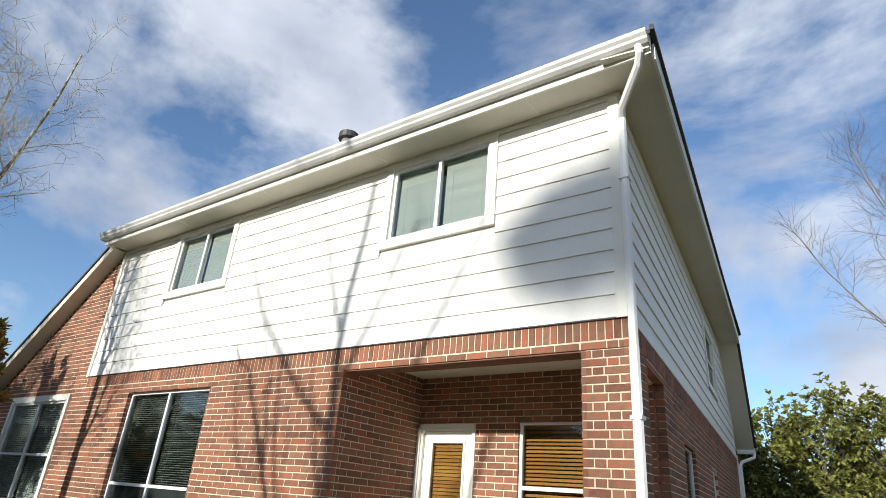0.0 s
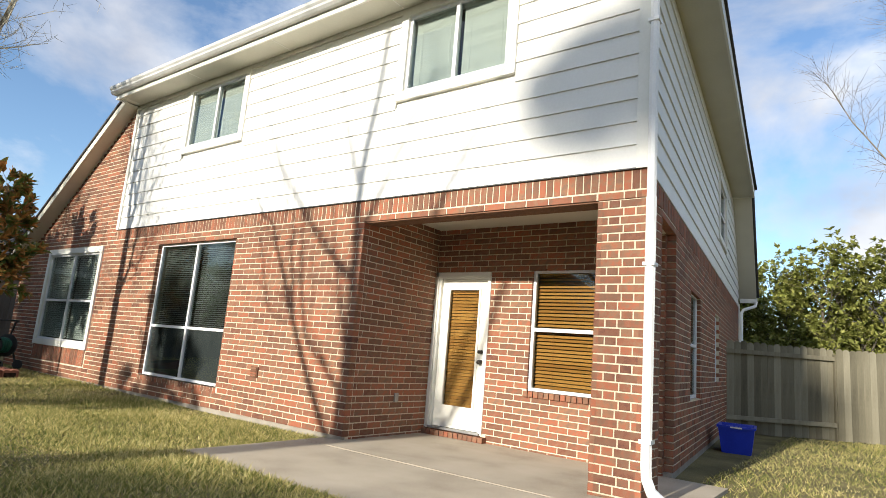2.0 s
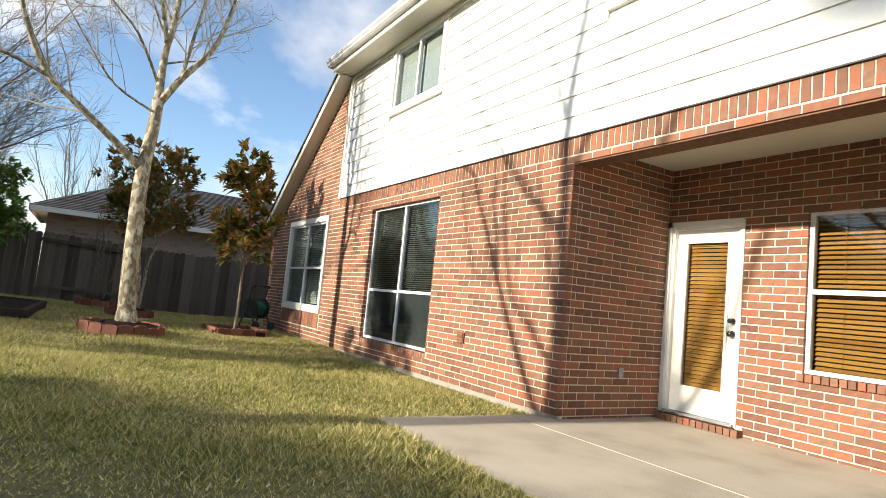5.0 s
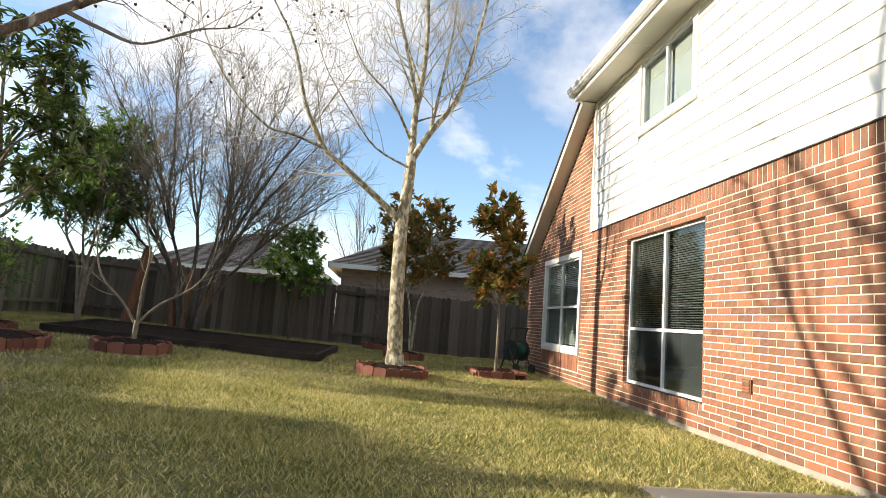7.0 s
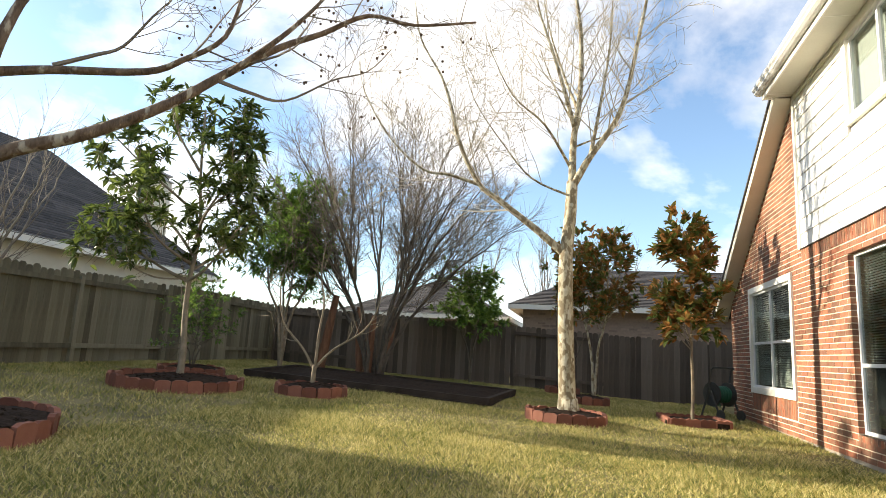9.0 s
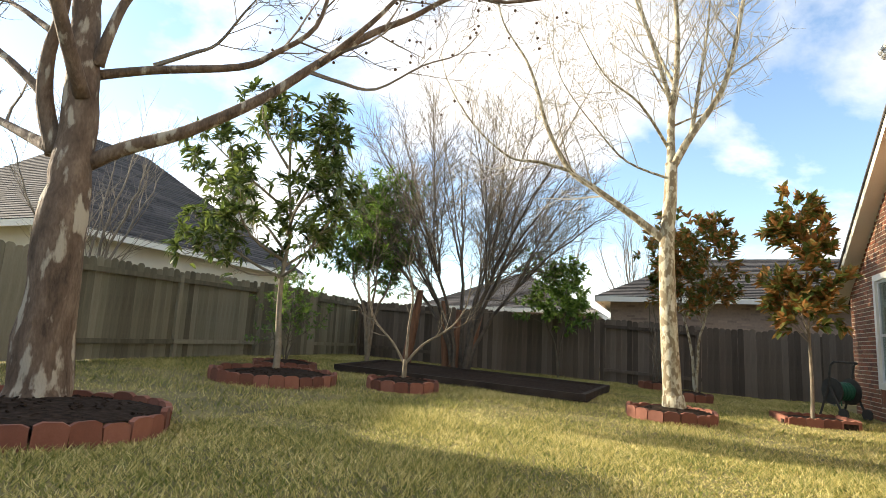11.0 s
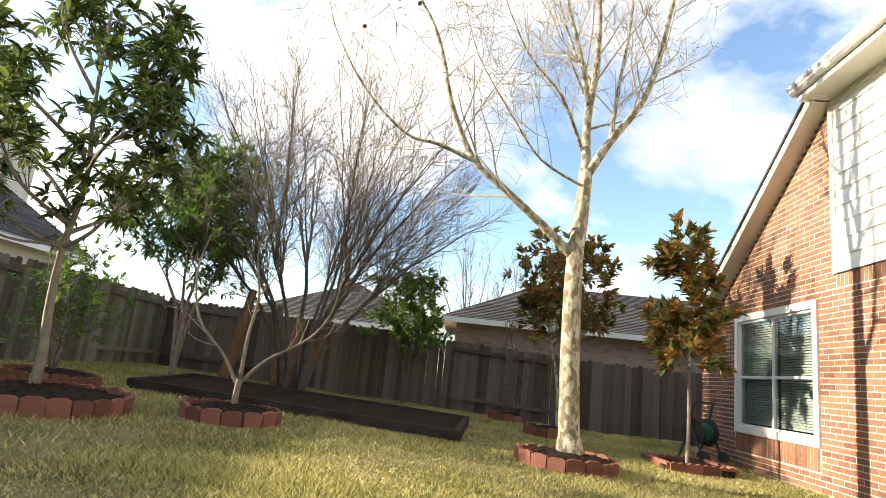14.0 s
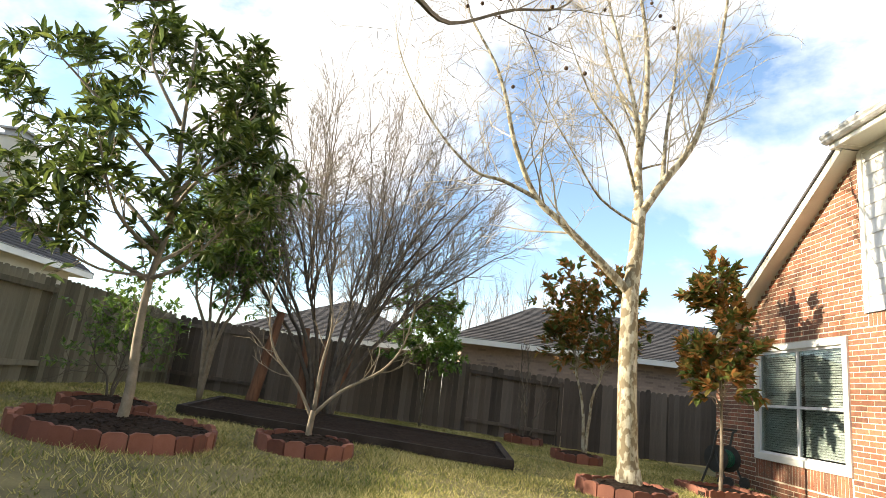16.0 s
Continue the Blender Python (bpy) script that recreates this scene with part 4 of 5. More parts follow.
# ---- trees ----
class Tree:
    """Grows limbs as polylines with radii, then turns them into tubes."""

    def __init__(self, seed):
        self.r, self.limbs, self.tips, self.dense = random.Random(seed), [], [], False

    def limb(self, pts, r0, r1, wobble=0.0, steps=4):
        """A limb through given points, smoothed."""
        pts = [Vector(p) for p in pts]
        out = []
        n = len(pts)
        for i in range(n - 1):
            a, b, c, d = pts[max(i - 1, 0)], pts[i], pts[i + 1], pts[min(i + 2, n - 1)]
            for k in range(steps):
                t = k / steps
                p = 0.5 * ((2 * b) + (c - a) * t + (2 * a - 5 * b + 4 * c - d) * t * t + (3 * b - a - 3 * c + d) * t ** 3)
                out.append(p + Vector([self.r.uniform(-wobble, wobble) for _ in range(3)]) * (0 if i + k == 0 else 1))
        out.append(pts[-1])
        m = len(out) - 1
        self.limbs.append((out, [r0 + (r1 - r0) * (i / m) ** 0.8 for i in range(m + 1)]))
        return self.limbs[-1]

    def shoot(self, start, way, length, radius, up=0.1, wobble=0.25, segs=4, end=0.35):
        pts, d = [Vector(start)], Vector(way).normalized()
        for i in range(segs):
            d = (d + Vector([self.r.gauss(0, wobble) for _ in range(3)]) * 0.5 + Vector((0, 0, up))).normalized()
            pts.append(pts[-1] + d * length / segs)
        self.limbs.append((pts, [radius * (1 - (1 - end) * i / segs) for i in range(segs + 1)]))
        return self.limbs[-1]

    def fork(self, limb, count, lo, hi, length, spread, levels, up=0.1, shrink=0.6, kids=3, wobble=0.25, radius=0.55, least=0.004, segs=4):
        """Side shoots along a limb, and theirs in turn."""
        pts, rad = limb
        n = len(pts) - 1
        for k in range(count):
            t = (lo + (hi - lo) * (k + self.r.uniform(0.1, 0.9)) / count) * n
            i = min(int(t), n - 1)
            p = pts[i].lerp(pts[i + 1], t - i)
            d = (pts[i + 1] - pts[i]).normalized()
            side = d.orthogonal().normalized()
            side.rotate(Matrix.Rotation(self.r.uniform(0, 6.283), 3, d))
            a = radians(self.r.uniform(*spread))
            way = d * math.cos(a) + side * math.sin(a)
            size = length * self.r.uniform(0.6, 1.2) * (1.15 - 0.5 * t / n)
            r = max(least, min(rad[i] * radius, size * 0.016))
            child = self.shoot(p, way, size, r, up, wobble, segs)
            if levels > 1:
                self.fork(child, kids, 0.2, 0.98, length * shrink, spread, levels - 1, up, shrink, kids, wobble, radius, least, max(3, segs - 1))
            else:
                for j in (-1, 1 - len(child[0]) // 2 - 1) if self.dense else (-1,):
                    self.tips.append((child[0][j], (child[0][j] - child[0][j - 1]).normalized()))

    def build(self, ob, cut, bark, twig, word="limb", fat=1.1):
        """Each limb thicker than cut as a part of its own, the fine rest as one mesh of stuff."""
        for pts, rad in self.limbs:
            if rad[0] >= cut:
                part(word, Geo().tube(pts, rad, 10 if rad[0] > 0.05 else 7), bark, ob, smooth=True)
        tagged(part("fine_branching", self.geo(0.0, cut, fat), twig, ob), kind="stuff")

    def geo(self, low=0.0, high=9.0, fat=1.0):
        g = Geo()
        for pts, rad in self.limbs:
            if low <= rad[0] < high:
                g.tube(pts, [q * fat for q in rad], 12 if rad[0] > 0.1 else 7 if rad[0] > 0.03 else 4 if rad[0] > 0.012 else 3, rad[0] > 0.02)
        return g


def leaf_geo(g, p, d, length, width, rng, fold=0.25, droop=0.2):
    """A pointed leaf with a folded midrib."""
    d = Vector(d).normalized()
    side = d.cross(Vector((rng.uniform(-0.4, 0.4), rng.uniform(-0.4, 0.4), 1))).normalized()
    up = side.cross(d)
    p = Vector(p)
    m1, m2, tip = p + d * length * 0.35 + up * length * 0.04, p + d * length * 0.7 - up * length * droop * 0.3, p + d * length - up * length * droop
    g.add([p, m1 + side * width * 0.5 + up * width * fold, m2 + side * width * 0.42 + up * width * fold * 0.8, tip, m2 - side * width * 0.42 + up * width * fold * 0.8, m1 - side * width * 0.5 + up * width * fold, m1, m2],
          [(0, 1, 6), (6, 1, 2, 7), (7, 2, 3), (0, 6, 5), (6, 7, 4, 5), (7, 3, 4)])


def rosettes(tips, rng, per, length, width, spread=(35, 85), droop=0.25, fold=0.2):
    """Whorls of leaves at the tips of shoots."""
    g = Geo()
    for p, d in tips:
        s0 = d.orthogonal().normalized()
        n = rng.randint(per[0], per[1])
        for k in range(n):
            s = s0.copy()
            s.rotate(Matrix.Rotation(6.283 * k / n + rng.uniform(-0.4, 0.4), 3, d))
            a = radians(rng.uniform(*spread))
            leaf_geo(g, p - d * rng.uniform(0, 0.06), d * math.cos(a) + s * math.sin(a), length * rng.uniform(0.6, 1.15), width * rng.uniform(0.7, 1.1), rng, fold, droop)
    return g


def at(x, y, up=0.0):
    return (x, y, ground_z(x, y) + up)


# pale young sycamore
t = Tree(21)
syc = thing("sycamore_tree", "pale smooth-barked bare sycamore in a terracotta ring", "tree")
X = -11.72
trunk = t.limb([(X, 2.54, 0.1), (X, 2.52, 0.45), (X - 0.02, 2.48, 1.4), (X, 2.46, 2.4), (X, 2.47, 2.8), (X, 2.52, 3.4), (X, 2.54, 3.95)], 0.15, 0.09)
part("trunk", Geo().tube([(X, 2.55, 0.0), (X, 2.545, 0.2), (X, 2.525, 0.45)], [0.24, 0.185, 0.150], 14).tube(trunk[0], trunk[1], 14), M_bark_white, syc, "cream and olive mottled bark", smooth=True)
t.limbs.clear()
mains = [t.limb([(X, 2.46, 2.72), (X + 0.1, 1.94, 3.15), (X + 0.2, 1.39, 3.57), (X + 0.25, 1.01, 3.88), (X + 0.3, 0.66, 4.59), (X + 0.3, 0.47, 5.29), (X + 0.25, 0.26, 5.85), (X + 0.2, -0.16, 6.6), (X + 0.1, -0.35, 7.4)], 0.068, 0.01),
         t.limb([(X + 0.24, 1.08, 3.83), (X + 0.4, 0.55, 3.98), (X + 0.5, 0.1, 4.06), (X + 0.6, -0.5, 4.62), (X + 0.6, -1.0, 5.45), (X + 0.5, -1.2, 6.1)], 0.034, 0.006),
         t.limb([(X, 2.54, 3.85), (X + 0.1, 2.82, 4.34), (X + 0.1, 3.21, 4.92), (X + 0.1, 3.41, 5.48), (X + 0.1, 3.60, 6.45), (X, 3.80, 7.57), (X, 3.9, 8.7)], 0.068, 0.014),
         t.limb([(X, 2.54, 3.9), (X - 0.15, 2.55, 4.75), (X - 0.2, 2.65, 5.66), (X - 0.25, 2.64, 6.8), (X - 0.3, 2.5, 7.9), (X - 0.3, 2.4, 9.2)], 0.072, 0.016),
         t.limb([(X - 0.17, 2.56, 4.95), (X + 0.05, 2.4, 5.5), (X + 0.1, 2.15, 6.35), (X + 0.15, 1.94, 7.0), (X + 0.1, 1.7, 8.2)], 0.045, 0.012),
         t.limb([(X + 0.05, 2.5, 3.7), (X + 0.3, 1.9, 3.93), (X + 0.5, 1.46, 4.43), (X + 0.6, 0.95, 5.2), (X + 0.6, 0.7, 6.0)], 0.022, 0.005),
         t.limb([(X + 0.1, 2.82, 4.34), (X - 0.2, 2.98, 5.34), (X - 0.3, 3.14, 6.48), (X - 0.4, 3.2, 7.6)], 0.04, 0.01),
         t.limb([(X - 0.1, 2.52, 4.2), (X + 0.4, 2.1, 4.8), (X + 0.7, 1.6, 5.2), (X + 0.8, 1.2, 6.0)], 0.03, 0.007),
         t.limb([(X - 0.2, 2.62, 5.3), (X - 0.6, 2.4, 6.0), (X - 0.7, 2.1, 7.0), (X - 0.7, 1.9, 8.0)], 0.036, 0.008)]
for m in mains:
    t.fork(m, 17, 0.15, 0.98, 1.3, (30, 62), 3, 0.06, 0.55, 4, 0.22, 0.34, 0.0042)
t.build(syc, 0.018, M_bark_white, M_bark_pale)

# big sycamore with flaking bark
t = Tree(5)
big = thing("sycamore_tree", "large sycamore with brown flaking bark, bare limbs and seed balls", "tree")
B = Vector((-5.75, -2.38, 0))
gz = ground_z(B.x, B.y)
def bp(x, y, z):
    return (B.x + x, B.y + y, z)
trunk = t.limb([bp(0, 0, gz + 0.12), bp(0, 0.0, 0.75), bp(0.02, 0.02, 1.6), bp(0.0, 0.03, 2.2), bp(0, 0.0, 2.75), bp(0.0, -0.05, 3.4), bp(0.0, -0.1, 4.1), bp(-0.05, -0.12, 4.7), bp(-0.1, -0.15, 6.0), bp(0.1, -0.1, 7.6), bp(0.1, 0.0, 9.0)], 0.26, 0.03, 0.01)
g = Geo().tube([bp(0, 0, gz), bp(0, 0, gz + 0.12), *trunk[0][1:]], [0.34, 0.29, *trunk[1][1:]], 26)
for i, p in enumerate(g.v):
    p, axis = Vector(p), Vector((B.x, B.y, 0))
    out = Vector((p.x - B.x, p.y - B.y, 0))
    k = 0.16 * noise.noise(p * 2.1) + 0.07 * noise.noise(p * 7.0)
    g.v[i] = tuple(p + out * k) if p.z < 3.2 else tuple(p)
part("trunk", g, M_bark_old, big, "brown flaking bark with pale patches", smooth=True)
t.limbs.clear()
mains = [t.limb([(-5.78, -2.44, 2.35), (-5.95, -2.05, 2.59), (-6.20, -1.59, 2.81), (-6.55, -1.08, 3.22), (-6.85, -0.73, 3.65), (-7.10, -0.31, 4.04), (-7.30, 0.04, 4.28), (-7.50, 0.46, 4.57), (-7.70, 0.92, 4.54), (-7.90, 1.56, 4.64)], 0.075, 0.012),
         t.limb([(-6.80, -0.79, 3.57), (-7.00, -0.55, 3.52), (-7.30, -0.31, 3.55), (-7.50, 0.11, 3.85), (-7.60, 0.46, 3.98), (-7.70, 0.67, 4.27)], 0.024, 0.006),
         t.limb([(-6.85, -0.70, 3.65), (-6.90, -0.26, 3.98), (-7.00, -0.02, 4.28), (-7.00, 0.22, 4.53), (-7.10, 0.47, 5.00)], 0.036, 0.01),
         t.limb([(-5.80, -2.43, 3.25), (-6.10, -2.01, 3.40), (-6.50, -1.35, 3.54), (-6.60, -1.03, 3.69), (-6.70, -0.67, 3.96), (-6.80, -0.58, 4.54), (-6.90, -0.49, 5.11)], 0.05, 0.012),
         t.limb([(-6.10, -1.98, 3.44), (-6.30, -1.75, 3.63), (-6.50, -1.64, 3.82), (-6.50, -1.35, 4.11), (-6.60, -1.25, 4.34)], 0.022, 0.006),
         t.limb([(-5.80, -2.31, 3.34), (-5.80, -2.22, 3.62), (-5.90, -2.16, 4.04), (-6.00, -1.91, 4.27), (-6.20, -1.70, 4.92), (-6.40, -1.79, 5.83)], 0.06, 0.012),
         t.limb([(-5.70, -2.51, 2.50), (-5.60, -2.61, 2.93), (-5.55, -2.59, 3.37), (-5.50, -2.41, 3.77), (-5.40, -2.29, 4.13), (-5.20, -2.11, 4.68)], 0.09, 0.018),
         t.limb([(-5.70, -2.56, 2.55), (-5.75, -3.04, 2.74), (-5.80, -3.91, 3.12), (-5.80, -5.46, 3.90)], 0.07, 0.014),
         t.limb([(-5.60, -2.63, 3.01), (-5.60, -3.18, 3.41), (-5.60, -4.09, 4.01), (-5.60, -5.49, 5.19)], 0.05, 0.012),
         t.limb([(-5.55, -2.58, 3.57), (-5.60, -3.05, 3.86), (-5.70, -3.71, 4.26), (-5.80, -4.41, 4.98)], 0.035, 0.01),
         t.limb([(-5.7, -2.3, 3.0), (-5.1, -2.1, 3.9), (-4.6, -1.9, 5.2), (-3.9, -1.9, 6.6), (-3.4, -2.0, 7.8)], 0.07, 0.013),
         t.limb([(-5.8, -2.4, 4.6), (-6.7, -2.4, 5.4), (-7.7, -2.4, 6.6), (-8.3, -2.4, 7.9)], 0.06, 0.012),
         t.limb([(-5.8, -2.45, 5.2), (-5.3, -2.6, 6.2), (-4.9, -2.9, 7.4)], 0.06, 0.012),
         t.limb([(-5.9, -2.45, 5.9), (-6.3, -2.2, 6.9), (-6.7, -2.4, 8.3)], 0.05, 0.012)]
for m in mains:
    t.fork(m, 8, 0.45, 0.98, 0.95, (30, 65), 3, 0.09, 0.5, 3, 0.3, 0.42, 0.0035)
t.build(big, 0.03, M_bark_old, M_twig)
balls = [tip for tip in t.tips if tip[0].y > -1.6]
me = Geo()
for i in range(5):
    for s in range(7):
        a, b = math.pi * i / 4, 6.283 * s / 7
        me.v.append((0.016 * math.sin(a) * math.cos(b), 0.016 * math.sin(a) * math.sin(b), 0.016 * math.cos(a)))
me.f = [(i * 7 + s, (i + 1) * 7 + s, (i + 1) * 7 + (s + 1) % 7, i * 7 + (s + 1) % 7) for i in range(4) for s in range(7)]
me = me.mesh("seed_ball", True)
t.r.shuffle(balls)
for p, d in balls[:110]:
    drop = t.r.uniform(0.03, 0.12)
    part("seed_ball", me, M_ball, big, m=Matrix.Translation(p - Vector((0, 0, drop))))

# green magnolia in the ring
t = Tree(9)
mag = thing("magnolia_tree", "evergreen magnolia with long dark green leaf whorls", "tree")
A = Vector((-10.03, -3.2, 0))
def ap(x, y, z):
    return (A.x + x, A.y + y, z)
trunk = t.limb([ap(0, 0.02, 0.3), ap(0.0, 0.05, 0.8), ap(0, 0.0, 1.4), ap(0, 0.0, 2.0), ap(0, 0.08, 2.7), ap(0.05, 0.0, 3.6), ap(0, -0.1, 4.75)], 0.064, 0.016)
mains = [t.limb([ap(0, 0, 1.92), ap(0.1, -0.5, 2.15), ap(0.15, -1.1, 2.5), ap(0.1, -1.65, 2.8)], 0.032, 0.008), t.limb([ap(0, 0, 1.95), ap(0.2, 0.4, 2.1), ap(0.2, 0.7, 2.5), ap(0.2, 1.1, 3.0)], 0.028, 0.008),
         t.limb([ap(0, 0, 2.35), ap(-0.3, -0.7, 2.9), ap(-0.3, -1.5, 3.5), ap(-0.3, -2.25, 3.95)], 0.03, 0.008), t.limb([ap(0, 0.02, 2.6), ap(0.3, 0.4, 3.0), ap(0.3, 0.85, 3.35)], 0.03, 0.008),
         t.limb([ap(0, 0, 3.0), ap(0.5, -0.5, 3.5), ap(0.6, -1.2, 4.1)], 0.028, 0.008), t.limb([ap(0, 0, 2.1), ap(-0.6, 0.1, 2.5), ap(-1.0, 0.1, 3.0)], 0.03, 0.008), t.limb([ap(0.02, 0.05, 2.85), ap(0.0, 0.45, 3.5), ap(0.0, 0.75, 3.95)], 0.026, 0.008),
         t.limb([ap(0.03, -0.05, 3.5), ap(-0.3, 0.2, 4.1), ap(-0.3, 0.35, 4.6)], 0.026, 0.008), t.limb([ap(0, 0, 2.2), ap(0.6, -0.2, 2.5), ap(1.0, -0.3, 3.1)], 0.03, 0.008), t.limb([ap(0.02, -0.05, 3.7), ap(0.1, -0.45, 4.3), ap(0.0, -0.65, 4.8)], 0.026, 0.008),
         t.limb([ap(0, 0, 1.98), ap(0.3, -0.4, 1.95), ap(0.5, -0.95, 2.2), ap(0.5, -1.3, 2.35)], 0.022, 0.007)]
for m in mains + [trunk]:
    t.fork(m, 11, 0.33, 1.0, 0.5, (30, 75), 2, 0.16, 0.6, 3, 0.3, 0.5, 0.005)
part("trunk", t.geo(0.06), M_bark_mag, mag, smooth=True)
t.limbs = [q for q in t.limbs if q[1][0] < 0.06]
t.build(mag, 0.025, M_bark_mag, M_bark_mag)
crown = rosettes([q for q in t.tips if q[0].z > 2.1], t.r, (8, 12), 0.21, 0.062)
part("crown", crown, M_leaf_mag, mag, "glossy dark green leaf whorls")["kind"] = "stuff"
me = [Geo(), Geo(), Geo()]
for g in me:
    leaf_geo(g, (0, 0, 0), (0, 1, 0.1), 0.19, 0.064, t.r)
me = [g.mesh("leaf") for g in me]
for k in range(290):
    p, d = t.tips[(k * 7) % len(t.tips)]
    part("leaf", me[k % 3], M_leaf_mag_o, mag, m=Matrix.Translation(p) @ pose(0, 0, 0, t.r.uniform(-30, 50), t.r.uniform(-40, 40), t.r.uniform(0, 360)))


def leafy(name, label, seed, base, height, crown_z, spread, leaf, mat, bark, counts=(9, 7), trunk_r=0.04, stems=1, low=0.35, spray=(25, 75), droop=0.12):
    """A small leafy tree: one or more stems, side limbs and whorls of leaves."""
    t = Tree(seed)
    t.dense = True
    ob = thing(name, label, "tree" if crown_z > 0.9 else "shrub")
    z0 = ground_z(*base[:2])
    for s in range(stems):
        a = 6.283 * s / stems + 0.7
        o = 0.0 if stems == 1 else spread * 0.35
        tr = t.limb([(base[0], base[1], z0), (base[0] + 0.3 * o * math.cos(a), base[1] + 0.3 * o * math.sin(a), z0 + crown_z * 0.6), (base[0] + o * math.cos(a), base[1] + o * math.sin(a), z0 + crown_z), (base[0] + o * 1.2 * math.cos(a), base[1] + o * 1.2 * math.sin(a), z0 + height * 0.93)], trunk_r, trunk_r * 0.25, 0.01)
        t.fork(tr, counts[0], low, 1.0, spread, (35, 75), 2, 0.14, 0.5, counts[1], 0.3, 0.5, 0.004)
    t.build(ob, trunk_r * 0.9, bark, bark, "trunk" if stems == 1 else "stem")
    g = rosettes([q for q in t.tips if q[0].z > z0 + crown_z * 0.75], t.r, leaf[0], leaf[1], leaf[2], spray, droop)
    part("crown", g, mat, ob)["kind"] = "stuff"
    return ob


leafy("magnolia_tree", "small magnolia with rust and green leaves on a slim pale trunk", 31, (-13.6, 4.66), 3.55, 1.8, 0.86, ((6, 9), 0.21, 0.105), M_leaf_rust, M_bark_mag, (24, 6), 0.036, 1, 0.42, (15, 62), 0.04)
leafy("magnolia_tree", "rust-brown leaved magnolia with a forked pale trunk", 32, (-15.6, 3.0), 3.4, 1.9, 1.05, ((5, 8), 0.18, 0.085), M_leaf_rust, M_bark_white, (20, 6), 0.04, 2, 0.5, (15, 62), 0.04)
leafy("shrub", "glossy green camellia overhanging the dark fence", 33, (-18.1, -0.2), 2.75, 1.5, 0.95, ((6, 10), 0.16, 0.08), M_leaf_green, M_bark_grey, (12, 6), 0.03, 3, 0.5)
leafy("evergreen_tree", "dense evergreen tree with narrow green leaves by the fence", 34, (-15.3, -4.35), 4.0, 2.1, 1.35, ((7, 11), 0.20, 0.055), M_leaf_green, M_bark_mag, (17, 7), 0.05, 4, 0.56)
leafy("shrub", "low straggling green shrub before the fence", 35, (-11.75, -4.2), 1.45, 0.7, 0.85, ((3, 6), 0.10, 0.045), M_leaf_green, M_bark_grey, (9, 6), 0.02, 3)


def bare(name, label, seed, base, forks, height, spread, levels, mat, twig, r0=0.05, low=0.2, count=10, length=1.5, up=0.12, angle=(15, 40), kids=4, droop=0.35, fan=0.45):
    """A bare many-stemmed tree; forks stems fan out of one base."""
    t = Tree(seed)
    ob = thing(name, label, "tree")
    z0 = ground_z(*base)
    stems = []
    for s in range(forks):
        a = 6.283 * s / forks * (forks // 2 + 1 if forks > 12 else 1) + t.r.uniform(-0.3, 0.3)
        q = spread * (0.25 + 0.75 * ((s * 0.618 + 0.3) % 1.0))
        h = height * t.r.uniform(0.85, 1.0) * (1.05 - droop * (q / spread) ** 2)
        c, n = math.cos(a), math.sin(a)
        stems.append(t.limb([(base[0] + 0.12 * c, base[1] + 0.12 * n, z0), (base[0] + 0.16 * q * c + 0.1 * c, base[1] + 0.16 * q * n + 0.1 * n, z0 + h * 0.25), (base[0] + fan * q * c, base[1] + fan * q * n, z0 + h * 0.52), (base[0] + (fan * 0.5 + 0.58) * q * c, base[1] + (fan * 0.5 + 0.58) * q * n, z0 + h * 0.8), (base[0] + q * c, base[1] + q * n, z0 + h)], r0 * t.r.uniform(0.7, 1.1), 0.010, 0.035))
    for m in stems:
        t.fork(m, count, low, 1.0, length, angle, levels, up, 0.6, kids, 0.16, 0.5, 0.005)
    t.build(ob, r0 * 0.6, mat, twig, "stem", 1.0)
    return ob


crape = thing("crape_myrtle", "large bare many-stemmed tree with a round fan of fine twigs", "tree")
t = Tree(41)
CX, CY = -15.9, -2.15
cz = ground_z(CX, CY)
crape_stems, order = [], list(range(60))
t.r.shuffle(order)
for k in range(60):
    a = 2.39996 * order[k] + t.r.uniform(-0.2, 0.2)
    q = math.sqrt((order[k] + 0.5) / 60)
    wide = 3.4 * math.sin(q * 1.45) * t.r.uniform(0.94, 1.04)
    rise = (3.3 + 3.75 * math.cos(q * 1.45)) * t.r.uniform(0.95, 1.03)
    c, n = math.cos(a), math.sin(a)
    end = Vector((CX + wide * c, CY + wide * n, cz + rise))
    if k < 12:
        stem = t.limb([(CX + 0.16 * c + wide * c * f ** 1.55, CY + 0.16 * n + wide * n * f ** 1.55, cz + rise * f ** 0.92) for f in (0.0, 0.15, 0.32, 0.5, 0.68, 0.85, 1.0)], 0.060 * t.r.uniform(0.75, 1.15), 0.006, 0.03, 3)
        crape_stems.append(stem)
    else:
        root = min((p for pts, rad in crape_stems for p in pts[5:11]), key=lambda p: (p - Vector((CX, CY, cz)).lerp(end, 0.42)).length)
        span = end - root
        stem = t.limb([root + Vector((span.x * f ** 1.1, span.y * f ** 1.1, span.z * f ** 0.95)) for f in (0.0, 0.25, 0.5, 0.75, 1.0)], 0.028 * t.r.uniform(0.75, 1.1), 0.006, 0.03, 3)
    t.fork(stem, 20, 0.35 if k < 12 else 0.15, 0.99, 1.0, (20, 58), 2, 0.07, 0.6, 8, 0.18, 0.5, 0.0046)
t.build(crape, 0.03, M_bark_crape, M_twig, "stem", 1.0)
t = Tree(42)
sml = thing("small_tree", "slim bare tree with three pale forking stems in a ring", "tree")
S = Vector((-11.08, -1.48, 0.25))
